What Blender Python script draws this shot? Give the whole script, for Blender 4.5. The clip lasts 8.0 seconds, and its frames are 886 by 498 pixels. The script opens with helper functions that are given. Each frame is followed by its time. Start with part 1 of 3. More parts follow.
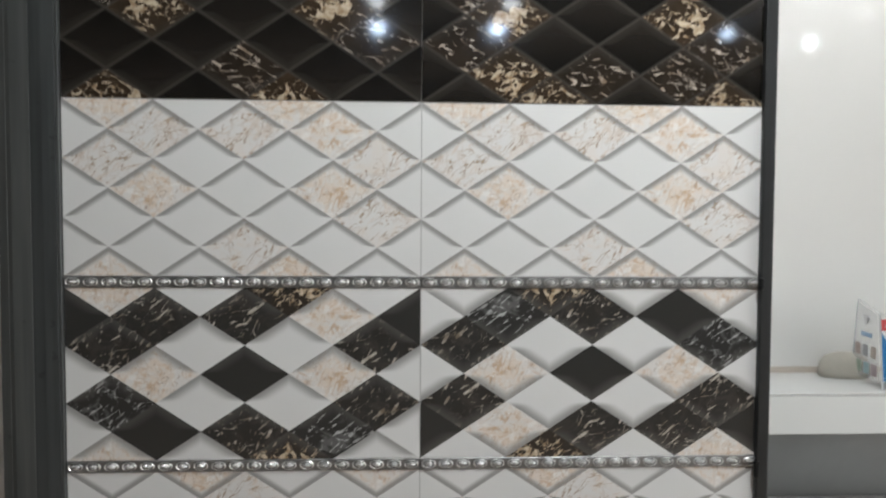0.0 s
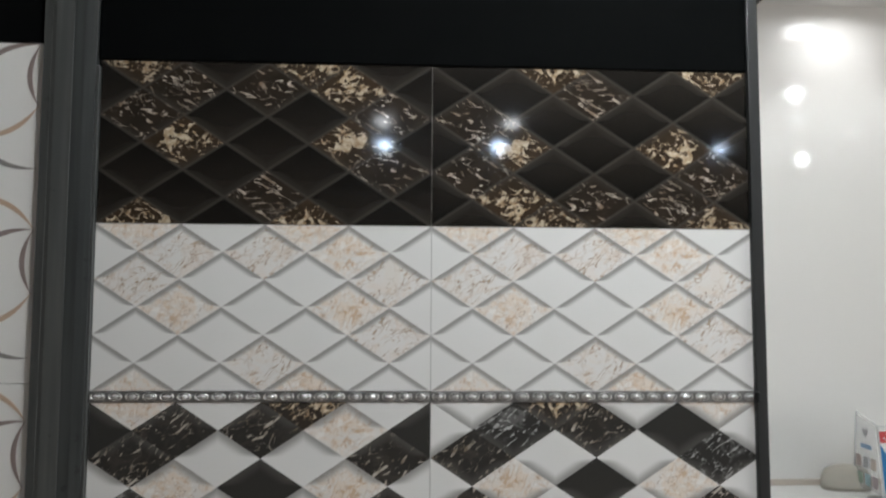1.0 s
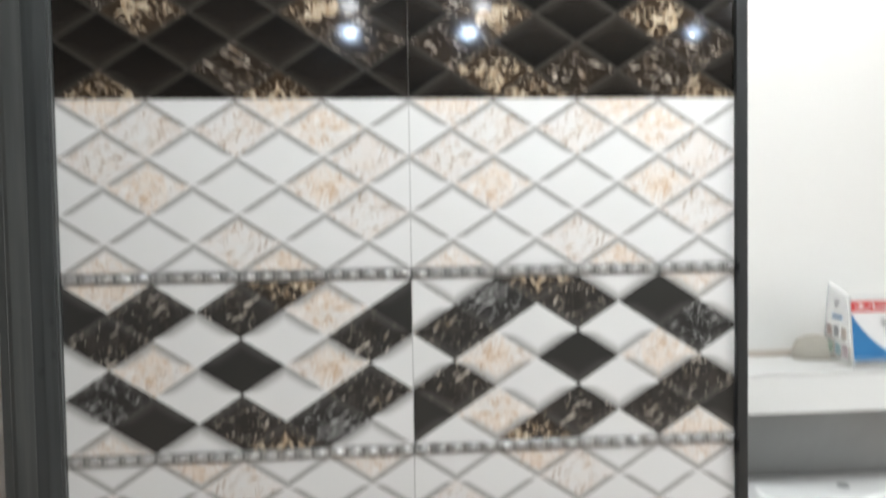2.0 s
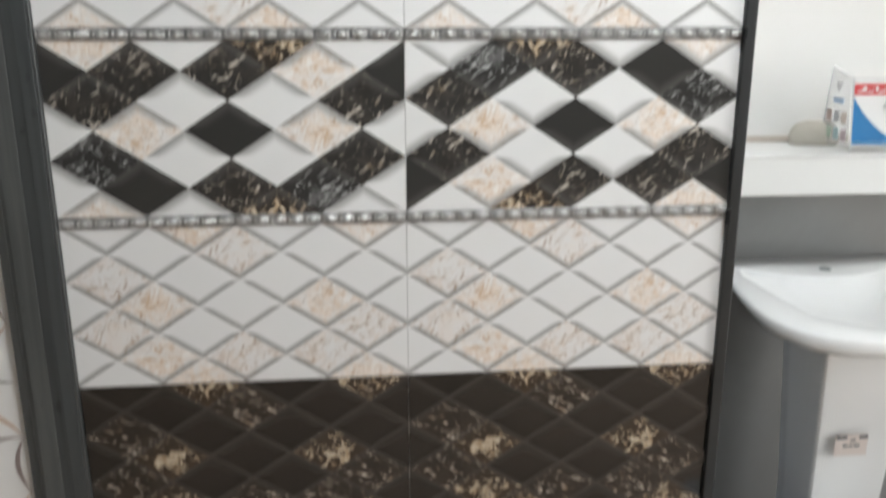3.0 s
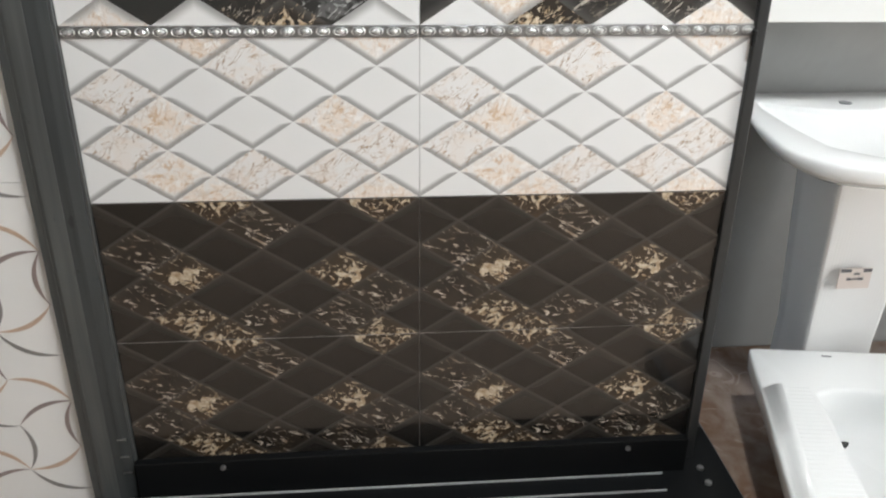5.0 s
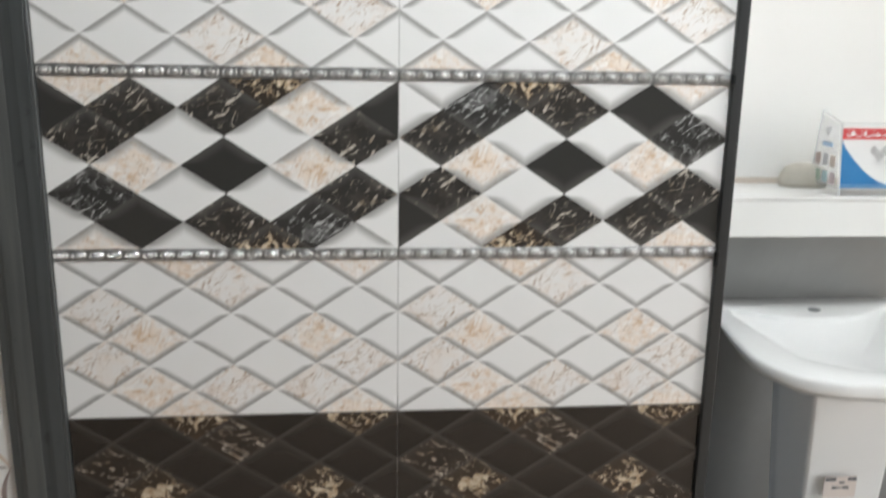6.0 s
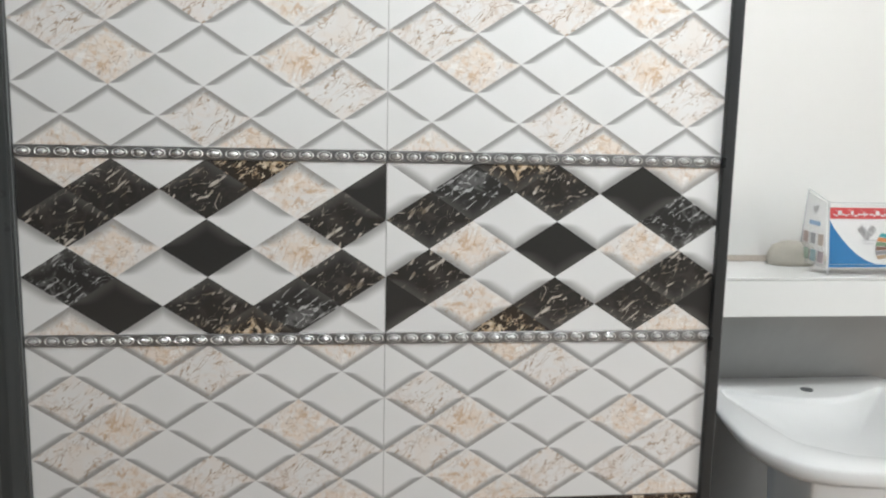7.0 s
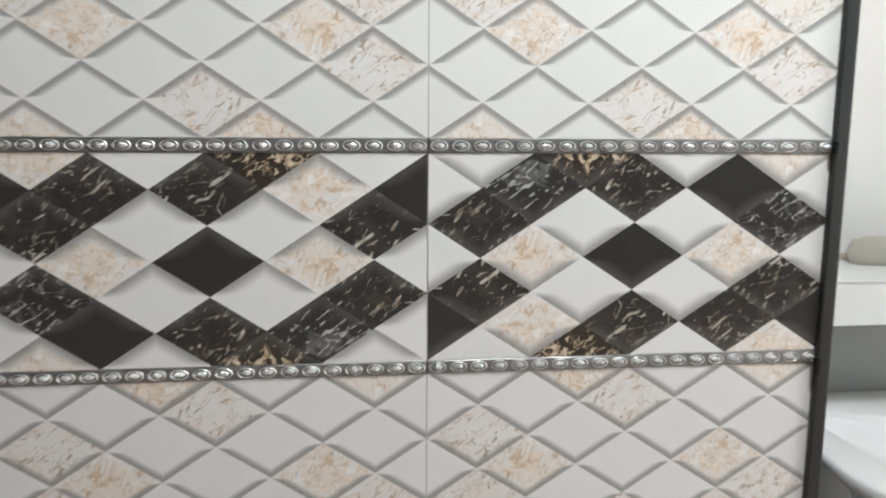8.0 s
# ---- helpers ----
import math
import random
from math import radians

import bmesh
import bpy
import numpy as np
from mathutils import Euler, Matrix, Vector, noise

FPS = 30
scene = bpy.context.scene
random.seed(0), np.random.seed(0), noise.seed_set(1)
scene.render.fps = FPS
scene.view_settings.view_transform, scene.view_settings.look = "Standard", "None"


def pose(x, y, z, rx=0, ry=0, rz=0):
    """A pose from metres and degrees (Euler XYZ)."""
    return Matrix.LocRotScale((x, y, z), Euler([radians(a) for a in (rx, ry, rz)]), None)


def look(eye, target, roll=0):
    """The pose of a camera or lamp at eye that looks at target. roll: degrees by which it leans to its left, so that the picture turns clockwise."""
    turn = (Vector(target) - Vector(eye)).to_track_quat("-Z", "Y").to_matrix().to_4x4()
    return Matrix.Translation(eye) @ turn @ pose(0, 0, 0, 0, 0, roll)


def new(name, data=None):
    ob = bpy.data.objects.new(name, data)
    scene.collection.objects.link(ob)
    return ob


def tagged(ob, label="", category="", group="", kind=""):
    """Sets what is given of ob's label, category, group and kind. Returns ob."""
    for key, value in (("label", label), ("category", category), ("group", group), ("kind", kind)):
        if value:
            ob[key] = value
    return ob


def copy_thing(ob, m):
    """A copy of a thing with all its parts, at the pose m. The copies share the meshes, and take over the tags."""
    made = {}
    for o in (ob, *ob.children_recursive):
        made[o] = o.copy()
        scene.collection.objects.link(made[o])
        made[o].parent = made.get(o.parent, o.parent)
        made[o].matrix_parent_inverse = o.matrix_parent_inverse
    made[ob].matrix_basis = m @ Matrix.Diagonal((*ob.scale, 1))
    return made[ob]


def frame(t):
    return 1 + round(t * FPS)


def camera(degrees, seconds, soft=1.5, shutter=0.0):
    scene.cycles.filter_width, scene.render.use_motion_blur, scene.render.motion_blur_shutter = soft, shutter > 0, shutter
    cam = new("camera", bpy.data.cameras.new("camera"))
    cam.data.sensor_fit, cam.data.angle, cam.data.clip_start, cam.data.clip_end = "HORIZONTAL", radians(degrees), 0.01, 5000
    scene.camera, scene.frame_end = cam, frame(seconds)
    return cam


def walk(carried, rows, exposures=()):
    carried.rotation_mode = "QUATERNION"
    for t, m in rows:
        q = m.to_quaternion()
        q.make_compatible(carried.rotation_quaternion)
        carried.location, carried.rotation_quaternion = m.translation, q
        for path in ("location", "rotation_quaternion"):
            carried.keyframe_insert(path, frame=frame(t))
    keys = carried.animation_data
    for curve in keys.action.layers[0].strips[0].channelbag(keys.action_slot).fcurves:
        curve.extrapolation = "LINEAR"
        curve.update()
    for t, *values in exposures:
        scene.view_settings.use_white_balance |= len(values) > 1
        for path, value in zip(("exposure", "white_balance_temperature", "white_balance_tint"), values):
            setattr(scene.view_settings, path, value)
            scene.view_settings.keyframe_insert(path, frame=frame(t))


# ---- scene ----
cam = camera(56.3, 8.0, soft=2.1, shutter=0.5)
PATH = [
    (0, (-0.0390, -1.4190, 1.5420), (0.0690, 0.5750, 1.4350), 0.40),
    (0.3, (-0.0297, -1.4712, 1.5380), (0.0756, 0.5312, 1.5128), 0.20),
    (0.5, (-0.0300, -1.4960, 1.5360), (0.0630, 0.5020, 1.5840), 0.10),
    (0.8, (-0.0412, -1.4994, 1.5480), (0.0443, 0.4954, 1.6675), 0.19),
    (1, (-0.0550, -1.5010, 1.5590), (0.0460, 0.4910, 1.7120), 0.30),
    (1.2, (-0.0570, -1.5035, 1.5678), (0.0569, 0.4862, 1.7409), 0.36),
    (1.45, (-0.0600, -1.4960, 1.5680), (0.0670, 0.4890, 1.7520), 0.20),
    (2.3, (-0.0743, -1.4478, 1.4835), (0.1112, 0.5240, 1.2005), -0.96),
    (2.5, (-0.0660, -1.4430, 1.4680), (0.1210, 0.5200, 1.1350), -0.80),
    (2.8, (-0.0736, -1.4516, 1.4463), (0.1188, 0.4924, 1.0404), -0.62),
    (3, (-0.0750, -1.4440, 1.4300), (0.1120, 0.4740, 0.8980), 0.00),
    (3.3, (-0.0721, -1.4375, 1.4038), (0.1026, 0.4356, 0.7273), 0.55),
    (3.5, (-0.0690, -1.4290, 1.3860), (0.0980, 0.4100, 0.6180), 0.60),
    (3.8, (-0.0752, -1.4343, 1.3722), (0.0859, 0.3782, 0.5467), 0.45),
    (4, (-0.0850, -1.4410, 1.3650), (0.0760, 0.3570, 0.5030), 0.60),
    (4.2, (-0.0903, -1.4422, 1.3548), (0.0749, 0.3567, 0.4831), 0.77),
    (4.55, (-0.0920, -1.4440, 1.3580), (0.0770, 0.3570, 0.4760), 0.80),
    (5.3, (-0.0848, -1.4464, 1.3908), (0.0853, 0.3700, 0.5708), 0.73),
    (5.5, (-0.0760, -1.4540, 1.4130), (0.0930, 0.4100, 0.7070), 0.70),
    (5.8, (-0.0709, -1.4596, 1.4375), (0.1064, 0.4520, 0.8877), 1.15),
    (6, (-0.0660, -1.4550, 1.4490), (0.1300, 0.4800, 0.9840), 1.00),
    (6.2, (-0.0642, -1.4523, 1.4600), (0.1546, 0.4872, 1.0447), 0.99),
    (6.5, (-0.0630, -1.4540, 1.4740), (0.1700, 0.4980, 1.1050), 1.10),
    (6.8, (-0.0755, -1.4484, 1.4767), (0.1747, 0.5292, 1.1469), 1.37),
    (7, (-0.0750, -1.4110, 1.4740), (0.1670, 0.5500, 1.1630), 1.30),
    (7.3, (-0.1055, -1.3414, 1.4683), (0.1421, 0.6202, 1.1643), 1.30),
    (7.5, (-0.1280, -1.2940, 1.4700), (0.1170, 0.6670, 1.1630), 1.20),
    (7.7, (-0.1353, -1.2476, 1.4673), (0.1078, 0.7262, 1.1301), 0.70),
    (8, (-0.1210, -1.1410, 1.4600), (0.1240, 0.8150, 1.1240), 0.50),
]
EXPOSURES = [(0.0, -0.52), (0.3, -0.9), (0.5, -0.85), (0.8, -0.72), (1.2, -0.68), (2.3, 0.14), (2.6, 0.14), (2.8, 0.1), (3.0, 0.06), (3.5, 0.40), (4.2, 0.44), (5.3, 0.39), (5.8, 0.27), (6.0, 0.06), (6.5, -0.08), (8.0, -0.10)]
walk(cam, [(t, look(eye, target, roll)) for t, eye, target, roll in PATH], EXPOSURES)

DAY, NICHE, GLOW = 92.0, 0.72, 262.0

# ---- world, lights ----
world = bpy.data.worlds.new("world")
scene.world = world
world.use_nodes = True
sky = world.node_tree.nodes.new("ShaderNodeTexSky")
sky.sky_type, sky.sun_disc = "NISHITA", False
sky.sun_elevation, sky.sun_rotation = radians(40), radians(200)
world.node_tree.links.new(sky.outputs[0], world.node_tree.nodes["Background"].inputs[0])
world.node_tree.nodes["Background"].inputs[1].default_value = 0.10

CEIL = 2.75


def area_lamp(name, m, sx, sy, watts, colour=(1, 1, 1)):
    d = bpy.data.lights.new(name, "AREA")
    d.shape, d.size, d.size_y, d.energy, d.color = "RECTANGLE", sx, sy, watts, colour
    ob = new(name, d)
    ob.matrix_world = m
    return ob


# daylight in the shop window of the side wall
area_lamp("shopfront_daylight", look((4.05, -1.9, 1.35), (0, -1.9, 1.35)), 1.7, 1.9, DAY, (0.99, 1.0, 0.98))
# ceiling lamps of the showroom: x, y, whether bright
# (0.50, -0.90) is unseen, added only to brighten the upper tiles
CEILING_LAMPS = [(-0.18, -4.23, True), (0.62, -4.21, True), (2.21, -4.23, True), (2.02, -1.59, True), (2.95, -3.39, True), (0.50, -0.90, True),
                 (2.33, -2.18, False), (2.83, -2.47, False), (2.78, -3.54, False), (2.46, -2.85, False), (-0.17, -3.50, False), (0.62, -3.50, False), (2.21, -3.50, False)]
area_lamp("niche_lamp", look((1.05, 0.415, 2.338), (1.05, 0.415, 0)), 0.07, 0.07, NICHE, (1.0, 0.99, 0.97))


# ---- materials ----
class Nodes:
    """A node material and short ways to add nodes to it."""

    def __init__(self, name, rough=0.5, metal=0.0, colour=(0.5, 0.5, 0.5), spec=0.5):
        self.m = bpy.data.materials.new(name)
        self.m.use_nodes = True
        self.t = self.m.node_tree
        self.b = self.t.nodes["Principled BSDF"]
        self.b.inputs["Roughness"].default_value = rough
        self.b.inputs["Metallic"].default_value = metal
        self.b.inputs["Specular IOR Level"].default_value = spec
        self.b.inputs["Base Color"].default_value = (*colour, 1)

    def put(self, socket, value):
        if isinstance(value, bpy.types.NodeSocket):
            self.t.links.new(value, socket)
        elif isinstance(value, tuple) and len(value) == 3 and socket.type == "RGBA":
            socket.default_value = (*value, 1)
        else:
            socket.default_value = value

    def math(self, op, a, b=0.0, clamp=False):
        n = self.t.nodes.new("ShaderNodeMath")
        n.operation, n.use_clamp = op, clamp
        self.put(n.inputs[0], a)
        self.put(n.inputs[1], b)
        return n.outputs[0]

    def ramp(self, v, lo, hi, a=0.0, b=1.0):
        n = self.t.nodes.new("ShaderNodeMapRange")
        n.interpolation_type = "SMOOTHSTEP"
        for i, x in enumerate((v, lo, hi, a, b)):
            self.put(n.inputs[i], x)
        return n.outputs[0]

    def mix(self, f, a, b):
        n = self.t.nodes.new("ShaderNodeMix")
        n.data_type = "RGBA"
        self.put(n.inputs[0], f)
        self.put(n.inputs[6], a)
        self.put(n.inputs[7], b)
        return n.outputs[2]

    def coords(self, which="Object"):
        return self.t.nodes.new("ShaderNodeTexCoord").outputs[which]

    def uv(self, name):
        n = self.t.nodes.new("ShaderNodeUVMap")
        n.uv_map = name
        return n.outputs[0]

    def split(self, v):
        n = self.t.nodes.new("ShaderNodeSeparateXYZ")
        self.t.links.new(v, n.inputs[0])
        return n.outputs

    def mapped(self, v, scale=(1, 1, 1), turn=0.0, move=(0, 0, 0)):
        n = self.t.nodes.new("ShaderNodeMapping")
        self.t.links.new(v, n.inputs[0])
        n.inputs["Scale"].default_value = scale
        n.inputs["Rotation"].default_value = (0, 0, turn)
        n.inputs["Location"].default_value = move
        return n.outputs[0]

    def noise(self, v, scale, detail=3.0, rough=0.5, warp=0.0):
        n = self.t.nodes.new("ShaderNodeTexNoise")
        self.t.links.new(v, n.inputs["Vector"])
        n.inputs["Scale"].default_value = scale
        n.inputs["Detail"].default_value = detail
        n.inputs["Roughness"].default_value = rough
        n.inputs["Distortion"].default_value = warp
        return n.outputs[0]

    def bump(self, height, strength=0.2, distance=0.002):
        n = self.t.nodes.new("ShaderNodeBump")
        n.inputs["Strength"].default_value = strength
        n.inputs["Distance"].default_value = distance
        self.t.links.new(height, n.inputs["Height"])
        self.t.links.new(n.outputs[0], self.b.inputs["Normal"])

    def colour(self, c):
        self.put(self.b.inputs["Base Color"], c)
        return self

    def rough(self, r):
        self.put(self.b.inputs["Roughness"], r)
        return self


def plain(name, colour, rough=0.5, metal=0.0, vary=0.12, scale=6.0, grain=0.0, spec=0.5):
    """A painted, moulded or cast surface with faint blotches, smears in the gloss and a fine grain."""
    k = Nodes(name, rough, metal, colour, spec)
    v = k.coords()
    big, fine = k.noise(v, scale, 4), k.noise(v, scale * 22, 2)
    dark = tuple(c * (1 - vary) for c in colour)
    light = tuple(min(1.0, c * (1 + vary * 0.6)) for c in colour)
    k.colour(k.mix(k.math("ADD", k.math("MULTIPLY", big, 0.75), k.math("MULTIPLY", fine, 0.25)), dark, light))
    k.rough(k.ramp(k.noise(v, scale * 2.3, 5), 0.3, 0.75, max(0.02, rough * 0.92), min(1.0, rough * 1.1)))
    if grain:
        k.bump(fine, grain, 0.001)
    return k.m


def curls(k, p, turn, scale, width, gate, stretch=1.9, reach=0.7, bend=0.8):
    """Curling strokes that break off: parts of wandering lines, drawn out along one slant; a lower reach makes them longer."""
    q = k.mapped(k.mapped(p, (1, 1, 1), turn), (1.0, stretch, 1.0))
    d = k.math("ABSOLUTE", k.math("SUBTRACT", k.noise(q, scale, 2.5, 0.5, bend), 0.5))
    thick = k.ramp(k.noise(p, scale * 1.7, 2), 0.35, 0.7, width * 0.3, width * 1.3)
    line = k.math("SUBTRACT", 1.0, k.ramp(d, k.math("MULTIPLY", thick, 0.5), thick))
    return k.math("MULTIPLY", line, k.ramp(k.noise(k.mapped(q, (1, 1, 1), 0.0, (3.1, 1.7, 0)), scale * reach, 2), gate, gate + 0.05))


def dashes(k, p, turn, scale, cut, stretch=5.0, bend=0.7):
    """Short slanting strokes, pointed at both ends, of uneven length."""
    q = k.mapped(k.mapped(p, (1, 1, 1), turn), (1.0, stretch, 1.0), 0.0, (turn * 7.3, 1.9, 0))
    return k.ramp(k.noise(q, scale, 1.6, 0.55, bend), cut, cut + 0.035)


def crackle(k, p, scale, width):
    """Thin crazing lines between bent cells."""
    n = k.t.nodes.new("ShaderNodeTexNoise")
    k.t.links.new(p, n.inputs["Vector"])
    n.inputs["Scale"].default_value = scale * 0.9
    n.inputs["Detail"].default_value = 2.5
    w = k.t.nodes.new("ShaderNodeVectorMath")
    w.operation = "MULTIPLY_ADD"
    k.t.links.new(n.outputs["Color"], w.inputs[0])
    w.inputs[1].default_value = (1.5 / scale, 1.5 / scale, 0)
    k.t.links.new(p, w.inputs[2])
    v = k.t.nodes.new("ShaderNodeTexVoronoi")
    v.feature = "DISTANCE_TO_EDGE"
    k.t.links.new(w.outputs[0], v.inputs["Vector"])
    v.inputs["Scale"].default_value = scale
    return k.ramp(v.outputs["Distance"], width * 0.3, width, 1.0, 0.0)


def streaked(name, dark, light, rough):
    """Coated metal in two tones, with streaks that run along its length and darker flecks."""
    k = Nodes(name, rough, spec=0.35)
    p = k.coords()
    long = k.noise(k.mapped(p, (1.0, 1.0, 0.035)), 70.0, 3, 0.6)
    wide = k.noise(k.mapped(p, (1.0, 1.0, 0.25)), 9.0, 3)
    c = k.mix(k.ramp(k.math("ADD", k.math("MULTIPLY", long, 0.6), k.math("MULTIPLY", wide, 0.4)), 0.36, 0.64), dark, light)
    c = k.mix(k.ramp(k.noise(p, 42.0, 4, 0.6), 0.66, 0.72, 0.0, 0.5), c, tuple(x * 0.5 for x in dark))
    k.colour(c)
    k.rough(k.ramp(long, 0.3, 0.7, rough * 0.8, rough * 1.2))
    return k.m


# The glaze print of one lozenge. "cell" runs from -1 to 1 between its corners, "print" is in metres, apart for each lozenge.
def lozenge_print(name, kind, paper, rim, rim_low, mixed=False, wide=0.33, line=0.0):
    k = Nodes(name, 0.03, 0.0, spec=0.5)
    k.b.inputs["Coat Weight"].default_value = 0.12      # faint haze of the polished glaze
    k.b.inputs["Coat Roughness"].default_value = 0.20
    u, v, _ = k.split(k.uv("cell"))
    p = k.uv("print")
    c = paper
    soft = k.noise(p, 9.0, 3)
    middle = k.ramp(k.math("ADD", k.math("ABSOLUTE", u), k.math("ABSOLUTE", v)), 0.25, 1.0, 1.0, 0.0)
    broken = k.ramp(k.noise(p, 21.0, 3, 0.6), 0.44, 0.56)
    slant = -0.66 if mixed else 0.50                     # the strokes rise to the right on the mixed row, fall on the dark rows
    if kind == "cream_bloom":
        cloud = k.math("ADD", k.noise(p, 24.0, 4.0, 0.6, 1.6), k.math("MULTIPLY", middle, 0.13))
        c = k.mix(k.ramp(cloud, 0.44, 0.72, 0.0, 0.75), c, (0.765, 0.655, 0.555))
        c = k.mix(k.math("MULTIPLY", k.ramp(k.noise(p, 34.0, 4.0, 0.62, 2.2), 0.53, 0.64), k.math("MULTIPLY", middle, 0.72)), c, (0.655, 0.485, 0.335))
        c = k.mix(k.math("MULTIPLY", curls(k, p, -0.7, 30.0, 0.048, 0.46, 1.4), k.ramp(middle, 0.0, 0.55, 0.3, 0.75)), c, (0.60, 0.43, 0.29))
        c = k.mix(k.math("MULTIPLY", curls(k, p, -0.3, 38.0, 0.045, 0.49, 1.5), 0.70), c, (0.85, 0.83, 0.80))
        c = k.mix(k.math("MULTIPLY", crackle(k, p, 60.0, 0.07), k.math("MULTIPLY", broken, 0.32)), c, (0.46, 0.33, 0.23))
        c = k.mix(k.math("MULTIPLY", curls(k, p, -0.9, 30.0, 0.017, 0.53, 2.8), 0.72), c, (0.38, 0.275, 0.20))
    elif kind == "cream_vein":
        c = k.mix(k.math("MULTIPLY", k.ramp(k.noise(p, 20.0, 4, 0.6, 0.9), 0.44, 0.70), 0.50), c, (0.735, 0.640, 0.560))
        c = k.mix(k.math("MULTIPLY", curls(k, p, -0.7, 21.0, 0.050, 0.50, 3.0), 0.45), c, (0.64, 0.52, 0.42))
        c = k.mix(k.math("MULTIPLY", curls(k, p, -0.8, 24.0, 0.030, 0.48, 3.4, 0.7, 0.45), 0.92), c, (0.40, 0.310, 0.235))
        c = k.mix(k.math("MULTIPLY", curls(k, p, -0.4, 27.0, 0.025, 0.51, 2.6, 0.7, 0.6), 0.85), c, (0.46, 0.35, 0.26))
        c = k.mix(k.math("MULTIPLY", crackle(k, p, 42.0, 0.07), k.math("MULTIPLY", broken, 0.30)), c, (0.50, 0.40, 0.33))
    elif kind == "gold_bloom":
        c = k.mix(k.ramp(k.noise(p, 22.0, 3, 0.5, 0.9), 0.36, 0.62, 0.2 if mixed else 0.65, 0.5 if mixed else 0.95), c, (0.046, 0.0305, 0.0187))
        gold = k.mix(k.ramp(k.noise(p, 80.0, 4, 0.6), 0.36, 0.66), (0.34, 0.235, 0.14), (0.68, 0.575, 0.435))
        lump = k.math("ADD", k.noise(p, 34.0, 5, 0.62, 1.2), k.math("MULTIPLY", middle, 0.105))
        c = k.mix(k.ramp(lump, 0.600, 0.640), c, gold)
        c = k.mix(k.math("MULTIPLY", curls(k, p, -0.5, 24.0, 0.030, 0.515, 1.5), k.ramp(middle, 0.0, 0.45, 0.25, 1.0)), c, gold)
        c = k.mix(dashes(k, p, slant, 34.0, 0.625, 4.5), c, gold)
        c = k.mix(dashes(k, p, slant - 0.4, 36.0, 0.67, 6.0), c, (0.62, 0.50, 0.38))
    elif kind == "gold_fleck":
        c = k.mix(k.ramp(k.noise(p, 18.0, 3, 0.5, 0.8), 0.35, 0.65, 0.05 if mixed else 0.55, 0.25 if mixed else 0.9), c, (0.0325, 0.0240, 0.0175))
        low, high = ((0.17, 0.135, 0.10), (0.52, 0.47, 0.41)) if mixed else ((0.23, 0.17, 0.12), (0.66, 0.58, 0.49))
        pale = k.mix(k.ramp(k.noise(p, 30.0, 3), 0.36, 0.64), low, high)
        if mixed:
            c = k.mix(k.math("MULTIPLY", k.ramp(k.noise(p, 26.0, 4, 0.6, 1.0), 0.46, 0.68), 0.30), c, (0.105, 0.088, 0.074))
        c = k.mix(dashes(k, p, slant, 27.0, 0.638 if mixed else 0.644, 4.8), c, pale)
        c = k.mix(dashes(k, p, slant - 0.45, 33.0, 0.652 if mixed else 0.656, 4.6), c, pale)
        c = k.mix(k.math("MULTIPLY", dashes(k, p, slant + 0.5, 34.0, 0.675, 5.0), 0.8), c, pale)
        c = k.mix(k.math("MULTIPLY", curls(k, p, slant, 26.0, 0.016, 0.54, 2.4), 0.85), c, pale)
    elif kind == "silver_fleck":
        grey = k.mix(k.noise(p, 90.0, 3), (0.27, 0.27, 0.265), (0.56, 0.56, 0.55))
        c = k.mix(k.math("MULTIPLY", k.ramp(k.noise(p, 26.0, 4, 0.6, 1.0), 0.52, 0.66), 0.22), c, grey)
        c = k.mix(dashes(k, p, slant, 36.0, 0.625, 5.0), c, grey)
        c = k.mix(k.math("MULTIPLY", curls(k, p, -0.5, 30.0, 0.028, 0.52, 1.6), 0.8), c, grey)
    else:
        c = k.mix(soft, tuple(x * 0.96 for x in paper), tuple(min(1, x * 1.03) for x in paper))
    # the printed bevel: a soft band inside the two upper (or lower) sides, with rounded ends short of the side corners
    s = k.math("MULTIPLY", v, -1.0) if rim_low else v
    a = k.math("SUBTRACT", k.math("SUBTRACT", 1.0, s), u)
    b = k.math("SUBTRACT", k.math("ADD", 1.0, u), s)
    wide = 0.50 if mixed else wide
    reach = k.ramp(s, -0.03, 0.10, 0.06, wide)
    core = k.math("MULTIPLY", reach, 0.05 if mixed else 0.26)
    band = k.math("MAXIMUM", k.ramp(a, core, reach, 1.0, 0.0), k.ramp(b, core, reach, 1.0, 0.0))
    band = k.math("MULTIPLY", band, k.ramp(s, -0.02, 0.08 if not mixed else 0.22))
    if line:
        # printed pillow shading, put into the colour: paler brown towards the bevelled corner
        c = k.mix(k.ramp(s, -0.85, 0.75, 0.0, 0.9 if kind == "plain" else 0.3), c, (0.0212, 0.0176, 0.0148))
        rest = k.math("SUBTRACT", 1.0, k.math("ADD", k.math("ABSOLUTE", u), k.math("ABSOLUTE", v)))
        band = k.math("MAXIMUM", k.math("MULTIPLY", band, 0.30), k.ramp(rest, 0.0, line, 1.0, 0.0))
    c = k.mix(k.math("MULTIPLY", band, rim[3]), c, rim[:3])
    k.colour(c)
    k.rough(k.ramp(k.noise(p, 5.0, 5), 0.3, 0.7, 0.050, 0.068))
    return k.m


